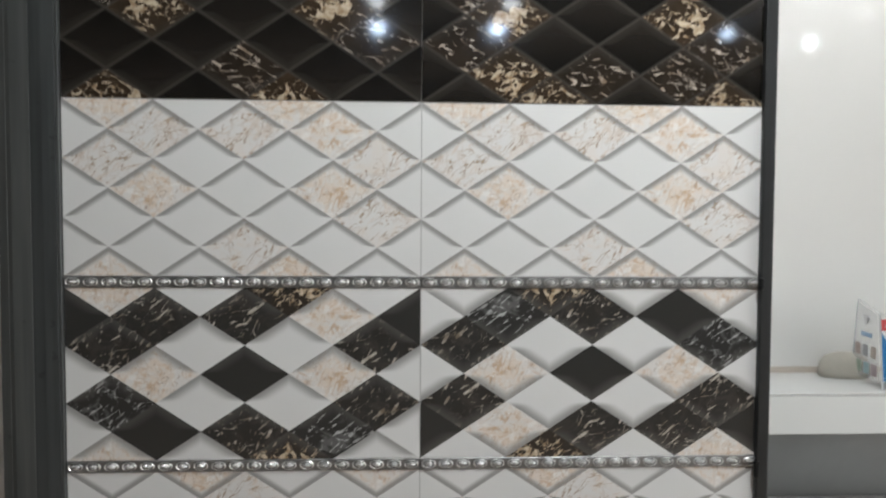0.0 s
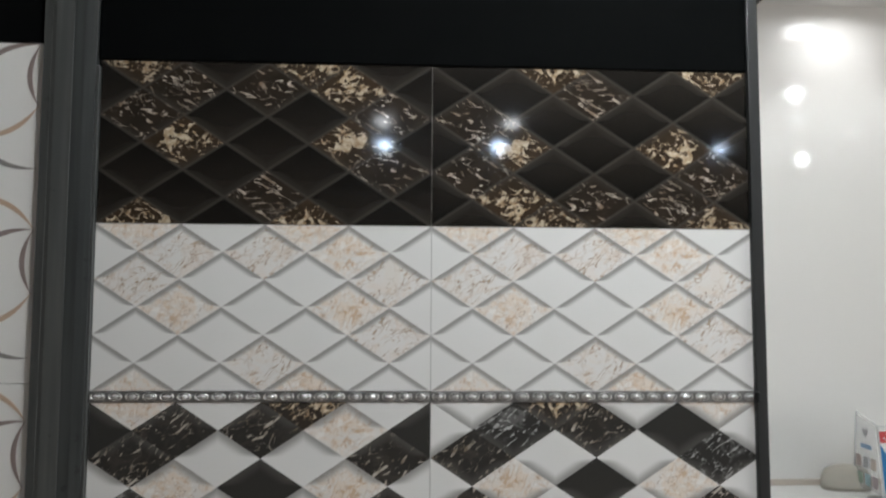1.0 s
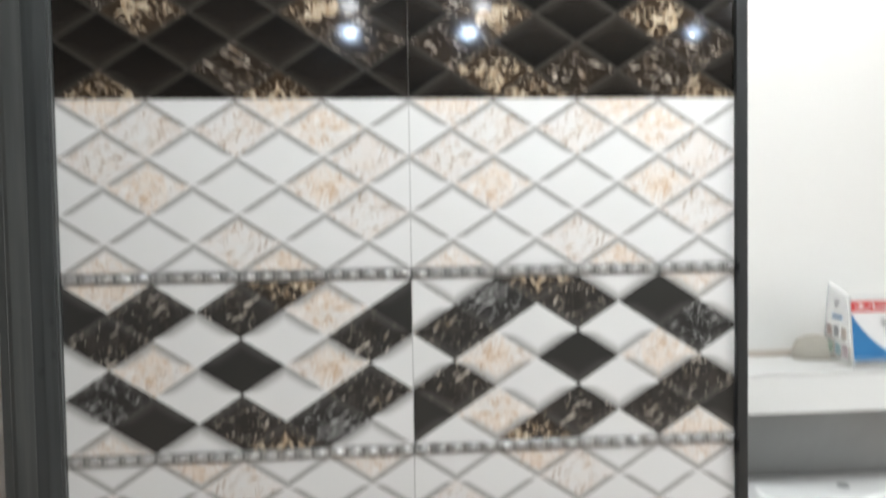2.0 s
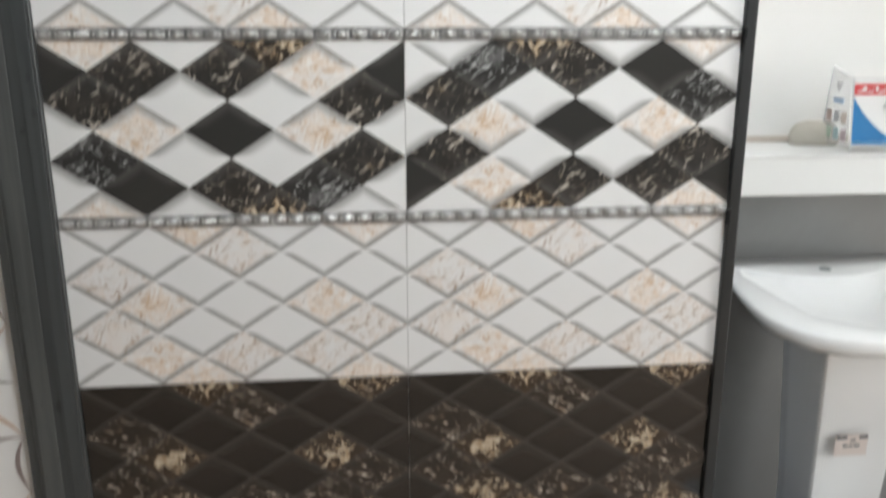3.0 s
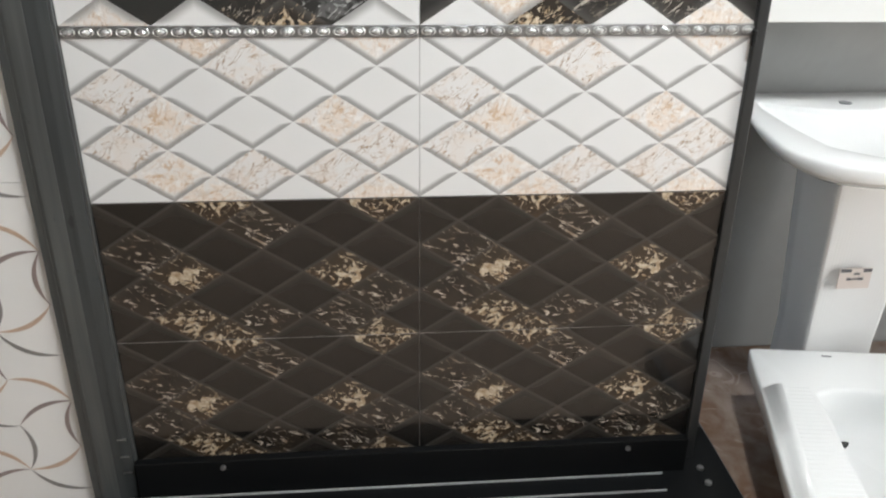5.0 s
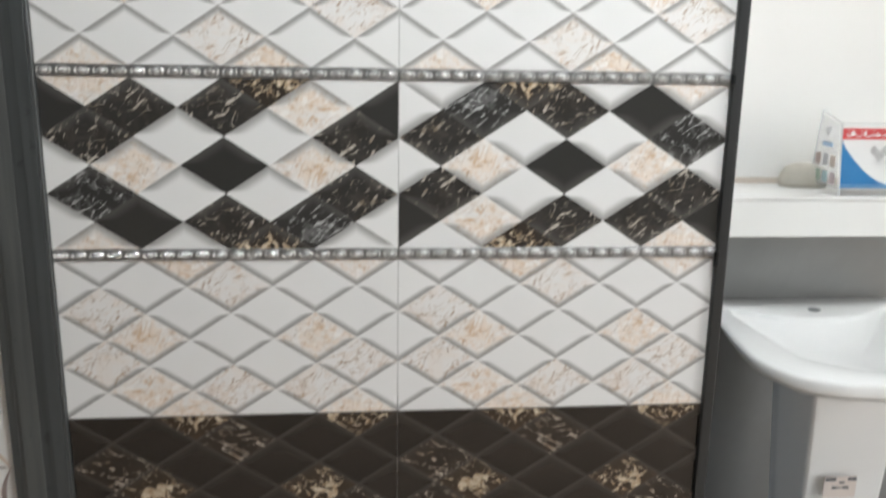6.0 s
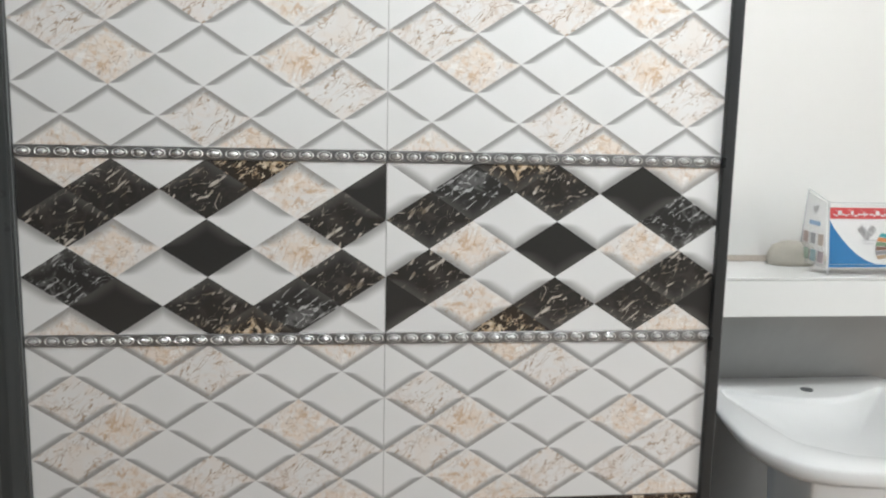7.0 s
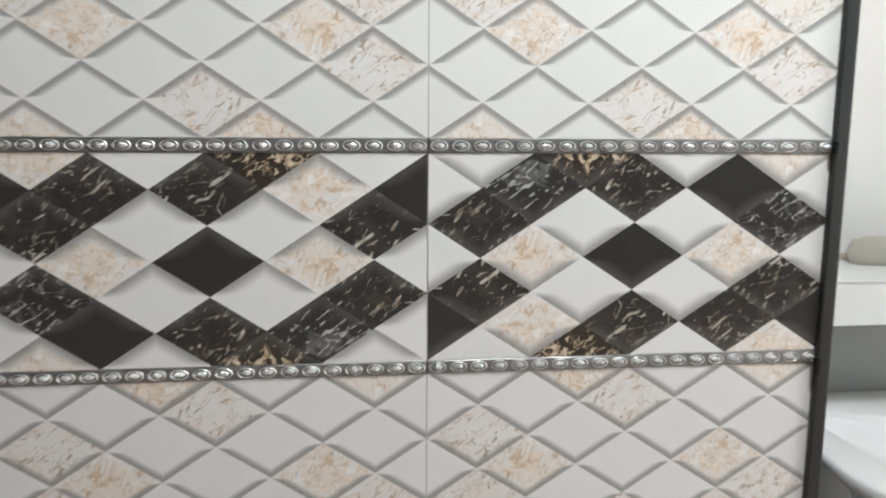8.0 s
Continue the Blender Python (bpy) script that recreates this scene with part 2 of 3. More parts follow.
WHITE = (0.745, 0.745, 0.737)
BLACK = (0.0078, 0.0071, 0.0062)
RIM_W = (0.252, 0.243, 0.237, 0.82)
RIM_K = (0.054, 0.049, 0.043, 0.80)
RIM_D = (0.120, 0.113, 0.107, 0.48)
PRINTS = {
    "W": lozenge_print("glaze_white", "plain", WHITE, RIM_W, False),
    "O": lozenge_print("glaze_cream_bloom", "cream_bloom", (0.745, 0.725, 0.70), RIM_W, False),
    "L": lozenge_print("glaze_cream_vein", "cream_vein", (0.740, 0.728, 0.713), RIM_W, False),
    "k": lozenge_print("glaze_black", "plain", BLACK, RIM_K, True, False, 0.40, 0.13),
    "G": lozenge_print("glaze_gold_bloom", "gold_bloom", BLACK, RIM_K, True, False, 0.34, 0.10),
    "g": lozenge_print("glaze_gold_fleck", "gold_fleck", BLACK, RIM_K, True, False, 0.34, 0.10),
    "w": lozenge_print("glaze_white_soft", "plain", WHITE, RIM_W, False, True),
    "o": lozenge_print("glaze_cream_bloom_soft", "cream_bloom", (0.745, 0.722, 0.695), RIM_W, False, True),
    "K": lozenge_print("glaze_black_even", "plain", (0.0385, 0.0372, 0.0350), RIM_D, False, True),
    "F": lozenge_print("glaze_dark_fleck", "gold_fleck", (0.0385, 0.0372, 0.0350), RIM_D, False, True),
    "S": lozenge_print("glaze_silver_fleck", "silver_fleck", (0.0385, 0.0372, 0.0350), RIM_D, False, True),
    "B": lozenge_print("glaze_dark_bloom", "gold_bloom", (0.0385, 0.0372, 0.0350), RIM_D, False, True),
}
M_BISQUE = plain("tile_joint", (0.40, 0.40, 0.39), 0.6)
M_BISQUE_DARK = plain("tile_joint_dark", (0.18, 0.168, 0.150), 0.35, 0.0, 0.6, 9)
# pale paint for the light that catches on the horizontal joint
M_JOINT_GLINT = plain("joint_glint_paint", (0.30, 0.285, 0.265), 0.6, 0.0, 0.7, 9)
M_BLACK = plain("black_powder_coat", (0.0055, 0.0060, 0.0064), 0.38, 0.0, 0.3, 5, 0.06, 0.22)
M_HEADER = plain("matt_black_board", (0.0027, 0.0031, 0.0033), 0.75, 0.0, 0.2, 5, 0.05, 0.03)
M_POST = plain("graphite_powder_coat", (0.016, 0.0172, 0.0176), 0.45, 0.0, 0.05, 4, 0.03)
M_EXTRUSION = streaked("graphite_extrusion", (0.066, 0.070, 0.0695), (0.098, 0.102, 0.100), 0.52)
M_CHANNEL = streaked("black_channel", (0.030, 0.033, 0.0333), (0.048, 0.052, 0.052), 0.46)
# pale metal of the post bead, also painted as the flange edge's highlight
M_EDGE_LINE = plain("pale_metal_edge", (0.085, 0.09, 0.09), 0.35, 0.3, 0.4, 12)
M_BOSS = plain("cut_chrome_boss", (0.74, 0.74, 0.73), 0.36, 0.85, 0.1, 60)
# darker metal that paints the recess of the bosses as shaded
M_GROOVE = plain("shaded_groove", (0.24, 0.24, 0.24), 0.5, 0.6, 0.3, 80)
M_STEEL = plain("brushed_steel", (0.36, 0.36, 0.355), 0.42, 0.85, 0.2, 30)
M_RAIL = plain("bright_steel_rail", (0.72, 0.72, 0.71), 0.30, 0.35, 0.1, 20)
M_WALL = plain("white_gloss_wall", (0.755, 0.745, 0.722), 0.055, 0.0, 0.03, 2.2, 0.0, 0.32)
M_PAINT = plain("white_wall_paint", (0.72, 0.72, 0.70), 0.6, 0.0, 0.06, 2.0, 0.1)
M_CEIL2 = plain("ceiling_grey_paint", (0.13, 0.13, 0.13), 0.7, 0.0, 0.05, 2.0)
M_CEIL = plain("ceiling_paint", (0.78, 0.78, 0.77), 0.7, 0.0, 0.04, 2.0)
M_SHELF = plain("white_laminate", (0.76, 0.76, 0.74), 0.25, 0.0, 0.04, 3.0)
M_CERAMIC = plain("white_vitreous_china", (0.82, 0.82, 0.81), 0.13, 0.0, 0.03, 4.0, 0.0, 0.3)
M_FLOOR = plain("pale_floor_tile", (0.65, 0.505, 0.395), 0.5, 0.0, 0.12, 2.0)
M_DISPLAY = plain("far_dark_displays", (0.10, 0.095, 0.09), 0.5, 0.0, 0.5, 1.2)
M_DARK = plain("hole_shade", (0.02, 0.02, 0.02), 0.6)


def stone(name, a, b, line, rough, scale, amount):
    k = Nodes(name, rough)
    p = k.coords()
    n = k.ramp(k.noise(p, scale, 7, 0.62, 0.6), 0.32, 0.68)
    c = k.mix(n, a, b)
    if amount:
        gate = k.ramp(k.noise(p, scale * 1.3, 3), 0.48, 0.62)
        c = k.mix(k.math("MULTIPLY", crackle(k, p, scale * 1.2, 0.035), k.math("MULTIPLY", gate, amount)), c, line)
    c = k.mix(k.math("MULTIPLY", k.noise(p, scale * 30, 2), 0.25), c, a)
    k.colour(c)
    k.rough(k.ramp(k.noise(p, scale * 3, 4), 0.3, 0.7, rough * 0.92, rough * 1.1))
    return k.m


M_GREY = stone("grey_cement_tile", (0.250, 0.250, 0.245), (0.305, 0.305, 0.299), (0.40, 0.40, 0.392), 0.32, 1.6, 0.0)
M_MARBLE = stone("brown_marble", (0.175, 0.108, 0.072), (0.300, 0.245, 0.212), (0.50, 0.44, 0.40), 0.14, 7.0, 0.4)
M_TRIM = plain("grey_edge_trim", (0.14, 0.145, 0.155), 0.3, 0.3, 0.2, 6)


# ---- mesh helpers ----
def mesh_of(bm, name, material=None, smooth=False):
    bmesh.ops.recalc_face_normals(bm, faces=bm.faces[:])
    me = bpy.data.meshes.new(name)
    bm.to_mesh(me)
    bm.free()
    if smooth:
        me.shade_smooth()
    if material:
        me.materials.append(material)
    return me


def part(name, bm, material, parent, label="", smooth=False, at=None):
    ob = new(name, mesh_of(bm, name, material, smooth))
    ob.parent = parent
    if at is not None:
        ob.matrix_basis = at
    return tagged(ob, label)


def block(x0, x1, y0, y1, z0, z1, bevel=0.0, seg=2):
    bm = bmesh.new()
    bmesh.ops.create_cube(bm, size=1.0, matrix=Matrix.Translation(((x0 + x1) / 2, (y0 + y1) / 2, (z0 + z1) / 2)) @ Matrix.Diagonal((x1 - x0, y1 - y0, z1 - z0, 1)))
    if bevel:
        bmesh.ops.bevel(bm, geom=bm.edges[:], offset=bevel, segments=seg, profile=0.6, affect="EDGES")
    return bm


def prism(outline, y0, y1):
    """A flat shape (x, z corners) from y0 (front) to y1."""
    bm = bmesh.new()
    a = [bm.verts.new((x, y0, z)) for x, z in outline]
    b = [bm.verts.new((x, y1, z)) for x, z in outline]
    bm.faces.new(a)
    bm.faces.new(b[::-1])
    for i in range(len(a)):
        j = (i + 1) % len(a)
        bm.faces.new((a[i], b[i], b[j], a[j]))
    return bm


def disc(r, depth, n=24, axis="Z", bevel=0.0):
    bm = bmesh.new()
    turn = {"Z": Matrix(), "Y": Matrix.Rotation(radians(90), 4, "X"), "X": Matrix.Rotation(radians(90), 4, "Y")}[axis]
    bmesh.ops.create_cone(bm, cap_ends=True, segments=n, radius1=r, radius2=r, depth=depth, matrix=turn)
    if bevel:
        bmesh.ops.bevel(bm, geom=[e for e in bm.edges if len(e.link_faces) == 2 and any(len(f.verts) > 4 for f in e.link_faces)], offset=bevel, segments=2, affect="EDGES")
    return bm


def loft(rings, cap_start=False, cap_end=False):
    bm = bmesh.new()
    vs = [[bm.verts.new(p) for p in r] for r in rings]
    for a, b in zip(vs, vs[1:]):
        for i in range(len(a)):
            j = (i + 1) % len(a)
            bm.faces.new((a[i], a[j], b[j], b[i]))
    if cap_start:
        bm.faces.new(vs[0][::-1])
    if cap_end:
        bm.faces.new(vs[-1])
    return bm


def outline(keys, n=72, passes=2):
    """A closed outline through corner points, evenly cut and softened at the corners."""
    pts = [Vector(k) for k in keys]
    seg = [(pts[i], pts[(i + 1) % len(pts)]) for i in range(len(pts))]
    total = sum((b - a).length for a, b in seg)
    out, i, run = [], 0, 0.0
    for s in range(n):
        d = total * s / n
        while d > run + (seg[i][1] - seg[i][0]).length:
            run += (seg[i][1] - seg[i][0]).length
            i += 1
        a, b = seg[i]
        out.append(a.lerp(b, (d - run) / (b - a).length))
    for _ in range(passes):
        out = [(out[j - 1] + out[j] * 2 + out[(j + 1) % n]) / 4 for j in range(n)]
    return out


def ring(out, z, grow=0.0, scale=1.0, c=None):
    """The outline at a height, moved outwards by grow metres or scaled about c."""
    c = c or sum(out, Vector((0, 0))) / len(out)
    r = []
    for p in out:
        d = p - c
        q = c + d * scale + (d.normalized() * grow if grow else Vector((0, 0)))
        r.append((q.x, q.y, z))
    return r


def thing(name, label, category, group="", at=(0, 0, 0), kind=""):
    ob = new(name)
    ob.location = at
    return tagged(ob, label, category, group, kind)


def structure(name, bm, material, label=""):
    ob = new(name, mesh_of(bm, name, material))
    return tagged(ob, label, "", "", "structure")


# ---- the shell ----
NY = 0.56          # face of the niche wall
structure("floor", block(-3.6, 4.1, -6.7, 1.0, -0.1, 0.0), M_FLOOR, "pale beige satin showroom floor tiles")
structure("ceiling", block(-3.6, 4.1, -6.7, -0.02, CEIL, CEIL + 0.1), M_CEIL2, "dark grey painted showroom ceiling")
structure("wall_west", block(-3.7, -3.6, -6.7, 1.0, 0, CEIL), M_PAINT, "white painted side wall")
bm = block(4.1, 4.2, -6.7, -2.85, 0, CEIL)
for y0, y1, z0, z1 in ((-0.95, 1.0, 0, CEIL), (-2.85, -0.95, 2.35, CEIL), (-2.85, -0.95, 0, 0.35)):
    bmesh.ops.create_cube(bm, size=1.0, matrix=Matrix.Translation((4.15, (y0 + y1) / 2, (z0 + z1) / 2)) @ Matrix.Diagonal((0.1, y1 - y0, z1 - z0, 1)))
structure("wall_east", bm, M_PAINT, "white painted wall round a wide shop window")
structure("wall_south", block(-3.6, 4.1, -6.8, -6.7, 0, CEIL), M_DISPLAY, "far wall lined with dark tile samples")
structure("ground", block(-60, 60, -120, 60, -0.3, -0.12), plain("street_paving", (0.22, 0.21, 0.20), 0.8), "grey street paving outside the shop")
structure("wall_niche_upper", block(0.63, 4.1, NY, NY + 0.12, 1.045, CEIL), M_WALL, "glossy white panelled wall above the shelf")
structure("wall_niche_lower", block(0.63, 4.1, NY + 0.004, NY + 0.124, 0.0, 1.045), M_GREY, "smooth grey cement-look wall tiles")
structure("wall_back", block(-3.6, 0.63, 0.30, 0.42, 0, CEIL), M_PAINT, "plain wall behind the tile displays")
structure("ceiling_niche", block(0.86, 4.1, -0.02, NY, 2.365, CEIL), M_CEIL, "low white soffit over the washroom niche")
structure("soffit_grey", block(0.62, 0.856, -0.02, NY, 2.355, CEIL), M_POST, "grey soffit beside the display")

PZ = 0.060         # top of the marble platform
structure("platform", block(0.732, 4.1, -0.56, NY, 0.0, PZ - 0.008), M_TRIM, "low platform faced with brown marble")
structure("trim", block(0.702, 0.732, -0.56, NY, 0.0, PZ + 0.002, 0.004), M_TRIM, "grey metal edge trim of the platform")


# ---- lozenge tiles ----
TW, TH = 0.60, 0.2972
DESIGNS = {
    "white": ["OWOW", "WLLOW", "LWWL", "WOWOW", "WWWL", "WWLWW", "OWOW"],
    "dark": ["GkGk", "kggGk", "gkkg", "kGkGk", "kkkg", "kkgkk", "GkGk"],
    "mixed": ["owBw", "KFFoK", "FwwF", "woKow", "SwwF", "wKFSw", "owBw"],
}


def clip(poly, axis, limit, sign):
    out = []
    for i, p in enumerate(poly):
        q = poly[(i + 1) % len(poly)]
        dp, dq = sign * (limit - p[axis]), sign * (limit - q[axis])
        if dp >= 0:
            out.append(p)
        if dp * dq < -1e-12:
            t = dp / (dp - dq)
            out.append((p[0] + (q[0] - p[0]) * t, p[1] + (q[1] - p[1]) * t))
    return out


def tile(design, parent, label):
    """One 60 x 30 cm tile: a body and its printed lozenges."""
    gap = 0.0008
    body = part("tile", block(-TW / 2 + 0.0001, TW / 2 - 0.0001, 0.0, 0.009, -TH / 2 + 0.0001, TH / 2 - 0.0001), M_BISQUE_DARK if design == "dark" else M_BISQUE, parent, label)
    hx, hz = TW / 8, TH / 6
    for r, row in enumerate(DESIGNS[design]):
        for c, letter in enumerate(row):
            k = 2 * c + (0 if r % 2 else 1)
            cx, cz = -TW / 2 + hx * k, TH / 2 - hz * r
            poly = [(cx, cz + hz), (cx + hx, cz), (cx, cz - hz), (cx - hx, cz)]
            for axis, lim in ((0, TW / 2 - gap), (1, TH / 2 - gap)):
                poly = clip(clip(poly, axis, lim, 1), axis, -lim, -1)
            bm = prism([(x - cx, z - cz) for x, z in poly], -0.0012, 0.0)
            cell, pr = bm.loops.layers.uv.new("cell"), bm.loops.layers.uv.new("print")
            for f in bm.faces:
                for l in f.loops:
                    x, z = l.vert.co.x, l.vert.co.z
                    l[cell].uv = (x / hx, z / hz)
                    l[pr].uv = (x + 0.37 * k + 0.11, z + 0.53 * r + 0.07)
            part("lozenge", bm, PRINTS[letter], body, at=Matrix.Translation((cx, 0, cz)))
    return body


def bead_mesh():
    """A small oval boss: a raised rim, a groove with its shade put into the colour, and a cut almond with a ridge and
    notches in the middle.
    """
    n = 24
    turns = [2 * math.pi * i / n for i in range(n)]
    rings = [[(0.0126 * r * math.cos(a), y, 0.0075 * r * math.sin(a)) for a in turns] for r, y in ((1.0, 0.0), (0.98, -0.0020), (0.88, -0.0028), (0.79, -0.0018), (0.74, -0.0005))]
    for w, h, y, cut in ((0.69, 0.64, -0.0006, 0.0), (0.60, 0.48, -0.0030, 0.0010), (0.40, 0.22, -0.0042, 0.0012), (0.16, 0.06, -0.0046, 0.0)):
        rings.append([(0.0126 * w * math.cos(a), y + (cut if i % 3 == 0 else 0.0), 0.0075 * h * math.sin(a) * (1 - 0.4 * math.cos(a) ** 2)) for i, a in enumerate(turns)])
    bm = loft(rings, False, True)
    for f in bm.faces:
        r = max(abs(v.co.y) for v in f.verts)
        f.material_index = 1 if r < 0.0019 and f.calc_center_median().xz.length < 0.0115 else 0
    me = mesh_of(bm, "bead", M_BOSS)
    me.materials.append(M_GROOVE)
    return me


BEAD = bead_mesh()


def border_strip(parent):
    strip = part("border_strip", block(-TW / 2 + 0.0006, TW / 2 - 0.0006, -0.0035, 0.009, -0.0095, 0.0095, 0.0008, 1), M_STEEL, parent, "narrow steel border strip with oval chrome bosses")
    for i in range(20):
        ob = new("bead", BEAD)
        ob.parent = strip
        ob.matrix_basis = pose(-TW / 2 + 0.015 + 0.03 * i, -0.0035, 0.0)
    return strip


display = thing("tile_display_panel", "tall black-framed showroom panel of white, mixed and dark lozenge tiles", "tile display", "tile display panels")
ROWS_Z = [(1.8640, "dark"), (1.5667, "white"), (1.2503, "mixed"), (0.9335, "white"), (0.6350, "dark"), (0.3375, "dark")]
TURNED = {0: (0, 1), 1: (0, 0), 2: (0, 1), 3: (1, 1), 4: (1, 1), 5: (1, 1)}
LABELS = {"dark": "glossy near-black tile printed with gold-veined lozenges", "white": "glossy white tile printed with cream marble lozenges",
          "mixed": "glossy tile printed with black and white lozenges"}
masters = {}
for r, (z, design) in enumerate(ROWS_Z):
    for c in range(2):
        m = pose((c - 0.5) * TW, 0, z, 0, 180 * TURNED[r][c], 0)
        if design in masters:
            copy_thing(masters[design], m)
        else:
            masters[design] = tile(design, display, LABELS[design])
            masters[design].matrix_basis = m
for z in (1.4085, 1.0922):
    for c in range(2):
        border_strip(display).matrix_basis = pose((c - 0.5) * TW, 0, z)
# light caught on the joint of the lower rows, put in as pale strips
for x0, x1 in ((-0.5995, -0.001), (0.001, 0.36)):
    part("joint_glint", block(x0, x1, -0.0010, 0.0005, 0.4857, 0.4867), M_JOINT_GLINT, display, "pale strip painted as light caught on the joint")
part("backing_board", block(-0.70, 0.610, 0.009, 0.035, 0.14, 2.32), M_BLACK, display)
part("header_panel", block(-0.602, 0.594, -0.006, 0.009, 2.0135, 2.70, 0.002), M_HEADER, display, "plain black header board")
part("side_post", block(-0.011, 0.011, -0.012, 0.036, 0.14, 2.70, 0.003), M_POST, display, "slim graphite metal edge post", at=pose(0.6095, 0, 0, 0, -0.25, 0))
# the wide post: a flat outer flange, a raised satin face with rounded edges, and a black channel beside the tiles
def rounded_run(corners, r, n=5):
    """A line of corner points (x, y) whose inner corners are rounded."""
    out = [Vector(corners[0])]
    for a, b, c in zip(corners, corners[1:], corners[2:]):
        a, b, c = Vector(a), Vector(b), Vector(c)
        d = min(r, (a - b).length * 0.48, (c - b).length * 0.48)
        p, q = b + (a - b).normalized() * d, b + (c - b).normalized() * d
        out += [(p.lerp(b, t)).lerp(b.lerp(q, t), t) for t in (i / n for i in range(n + 1))]
    return out + [Vector(corners[-1])]


def extrusion(corners, r, z0, z1):
    return loft([[(p.x, p.y, z) for p in rounded_run(corners, r)] for z in (z0, z1)], True, True)


wide_post = part("side_post", extrusion([(-0.7005, 0.008), (-0.7005, -0.0100), (-0.6850, -0.0130), (-0.6760, -0.0165), (-0.6440, -0.0180), (-0.6440, 0.008)], 0.0016, 0.10, 2.70), M_EXTRUSION, display, "wide graphite metal post with a raised face", smooth=False)
part("post_channel", extrusion([(-0.6439, 0.008), (-0.6439, -0.0179), (-0.6250, -0.0170), (-0.6052, -0.0120), (-0.6052, 0.008)], 0.0012, 0.10, 2.70), M_CHANNEL, wide_post, "black glossy channel beside the tiles", smooth=False)
# highlight of the flange edge, put in as a paler strip
part("edge_highlight", block(-0.6850, -0.6838, -0.0143, -0.010, 0.101, 2.699, 0.0003, 1), M_EDGE_LINE, wide_post, "pale strip painted as the highlight of the flange edge")
part("post_bead", block(-0.6050, -0.6004, -0.0100, 0.002, 0.20, 2.0, 0.0004, 1), M_EDGE_LINE, display)
part("base_channel", block(-0.602, 0.600, -0.020, 0.0085, 0.109, 0.1985, 0.002), M_BLACK, display, "black steel base channel")
for x in (-0.42, 0.462):
    part("bolt", disc(0.006, 0.006, 12, "Y", 0.001), M_STEEL, display, at=pose(x, -0.022, 0.182))
for z, h in ((1.4085, 0.010), (1.0800, 0.014)):
    part("end_clip", block(0.588, 0.5965, -0.018, -0.010, z - h, z + h, 0.002), M_BLACK, display)
tray = thing("display_tray", "black steel floor tray with two bright guide rails", "display base")
part("tray_plate", block(-0.70, 0.7015, -0.20, 0.296, 0.0, 0.108, 0.003), M_BLACK, tray)
for y, x1 in ((-0.026, 0.548), (-0.081, 0.540)):
    part("guide_rail", block(-0.64, x1, y - 0.0009, y + 0.0009, 0.108, 0.113, 0.0006), M_RAIL, tray, "bright steel guide rail")
for y in (-0.008 - 0.02, -0.078):
    part("bolt", disc(0.008, 0.008, 12, "Z", 0.0015), M_STEEL, tray, at=pose(0.640, y + 0.012, 0.111))
for i, z in enumerate((0.176, 0.218, 0.262)):
    part("slot_mark", block(-0.628, -0.610, -0.0180, -0.0150, z, z + 0.003), M_STEEL, display)

# ---- neighbouring panel with a petal print ----
petals = thing("tile_display_panel", "showroom panel of white tiles with grey and tan petal outlines", "tile display", "tile display panels")
M_PETAL_TILE = plain("satin_white_tile", (0.80, 0.795, 0.78), 0.22, 0.0, 0.06, 7)
M_PETALS = [plain("petal_grey", (0.25, 0.238, 0.23), 0.3, 0.0, 0.3), plain("petal_tan", (0.56, 0.41, 0.31), 0.3, 0.0, 0.3), plain("petal_mauve", (0.27, 0.215, 0.205), 0.3, 0.0, 0.3)]
part("backing_board", block(-1.36, -0.702, 0.010, 0.036, 0.10, 2.70), M_BLACK, petals)
part("header_panel", block(-1.36, -0.702, -0.004, 0.0095, 2.042, 2.70, 0.002), M_HEADER, petals, "plain black header board")
for z0, z1 in ((0.095, 0.828), (0.829, 1.430), (1.431, 2.041)):
    part("tile", block(-1.302, -0.7015, 0.0, 0.0098, z0, z1, 0.0006, 1), M_PETAL_TILE, petals)


def petal_mesh(dx, dz, bulge, mat):
    d = Vector((dx, dz))
    n = Vector((-dz, dx)).normalized()
    a, b = [], []
    for i in range(11):
        t = i / 10
        arc = 4 * t * (1 - t)
        a.append(d * t + n * bulge * arc)
        b.append(d * t + n * (bulge + 0.0090) * arc * 0.98)
    out = a + b[-2:0:-1]
    return mesh_of(prism([(p.x, p.y) for p in out], -0.0008, 0.0), "petal", mat)


PX, PS = 0.1125, 0.1143
ARMS = [(0, PS, 0), (PX, PS / 2, 1), (PX, -PS / 2, 0), (0, -PS, 2), (-PX, -PS / 2, 2), (-PX, PS / 2, 1)]
PETALS = [(dx, dz, petal_mesh(dx, dz, -0.023, M_PETALS[c])) for dx, dz, c in ARMS]
for c in range(5):
    for r in range(7):
        x, z = -0.708 - PX * c, (0.185 if c % 2 else 0.355) + 0.3368 * r
        for dx, dz, me in PETALS:
            if x + dx > -0.705 or (dx == 0 and dz > 0 and c == 0) or not 0.10 < z + dz < 2.03 or not 0.10 < z < 2.046:
                continue
            ob = new("petal", me)
            ob.parent = petals
            ob.matrix_basis = pose(x, 0, z)

# ---- shelf with the leaflet stand ----
shelf = thing("wall_shelf", "white laminate boxed shelf fixed along the wall", "shelf")
part("front_panel", block(0.64, 2.6, 0.332, NY - 0.003, 1.043, 1.128, 0.002), M_SHELF, shelf)
part("top_board", block(0.64, 2.6, 0.330, NY - 0.002, 1.1295, 1.134, 0.001), M_SHELF, shelf)

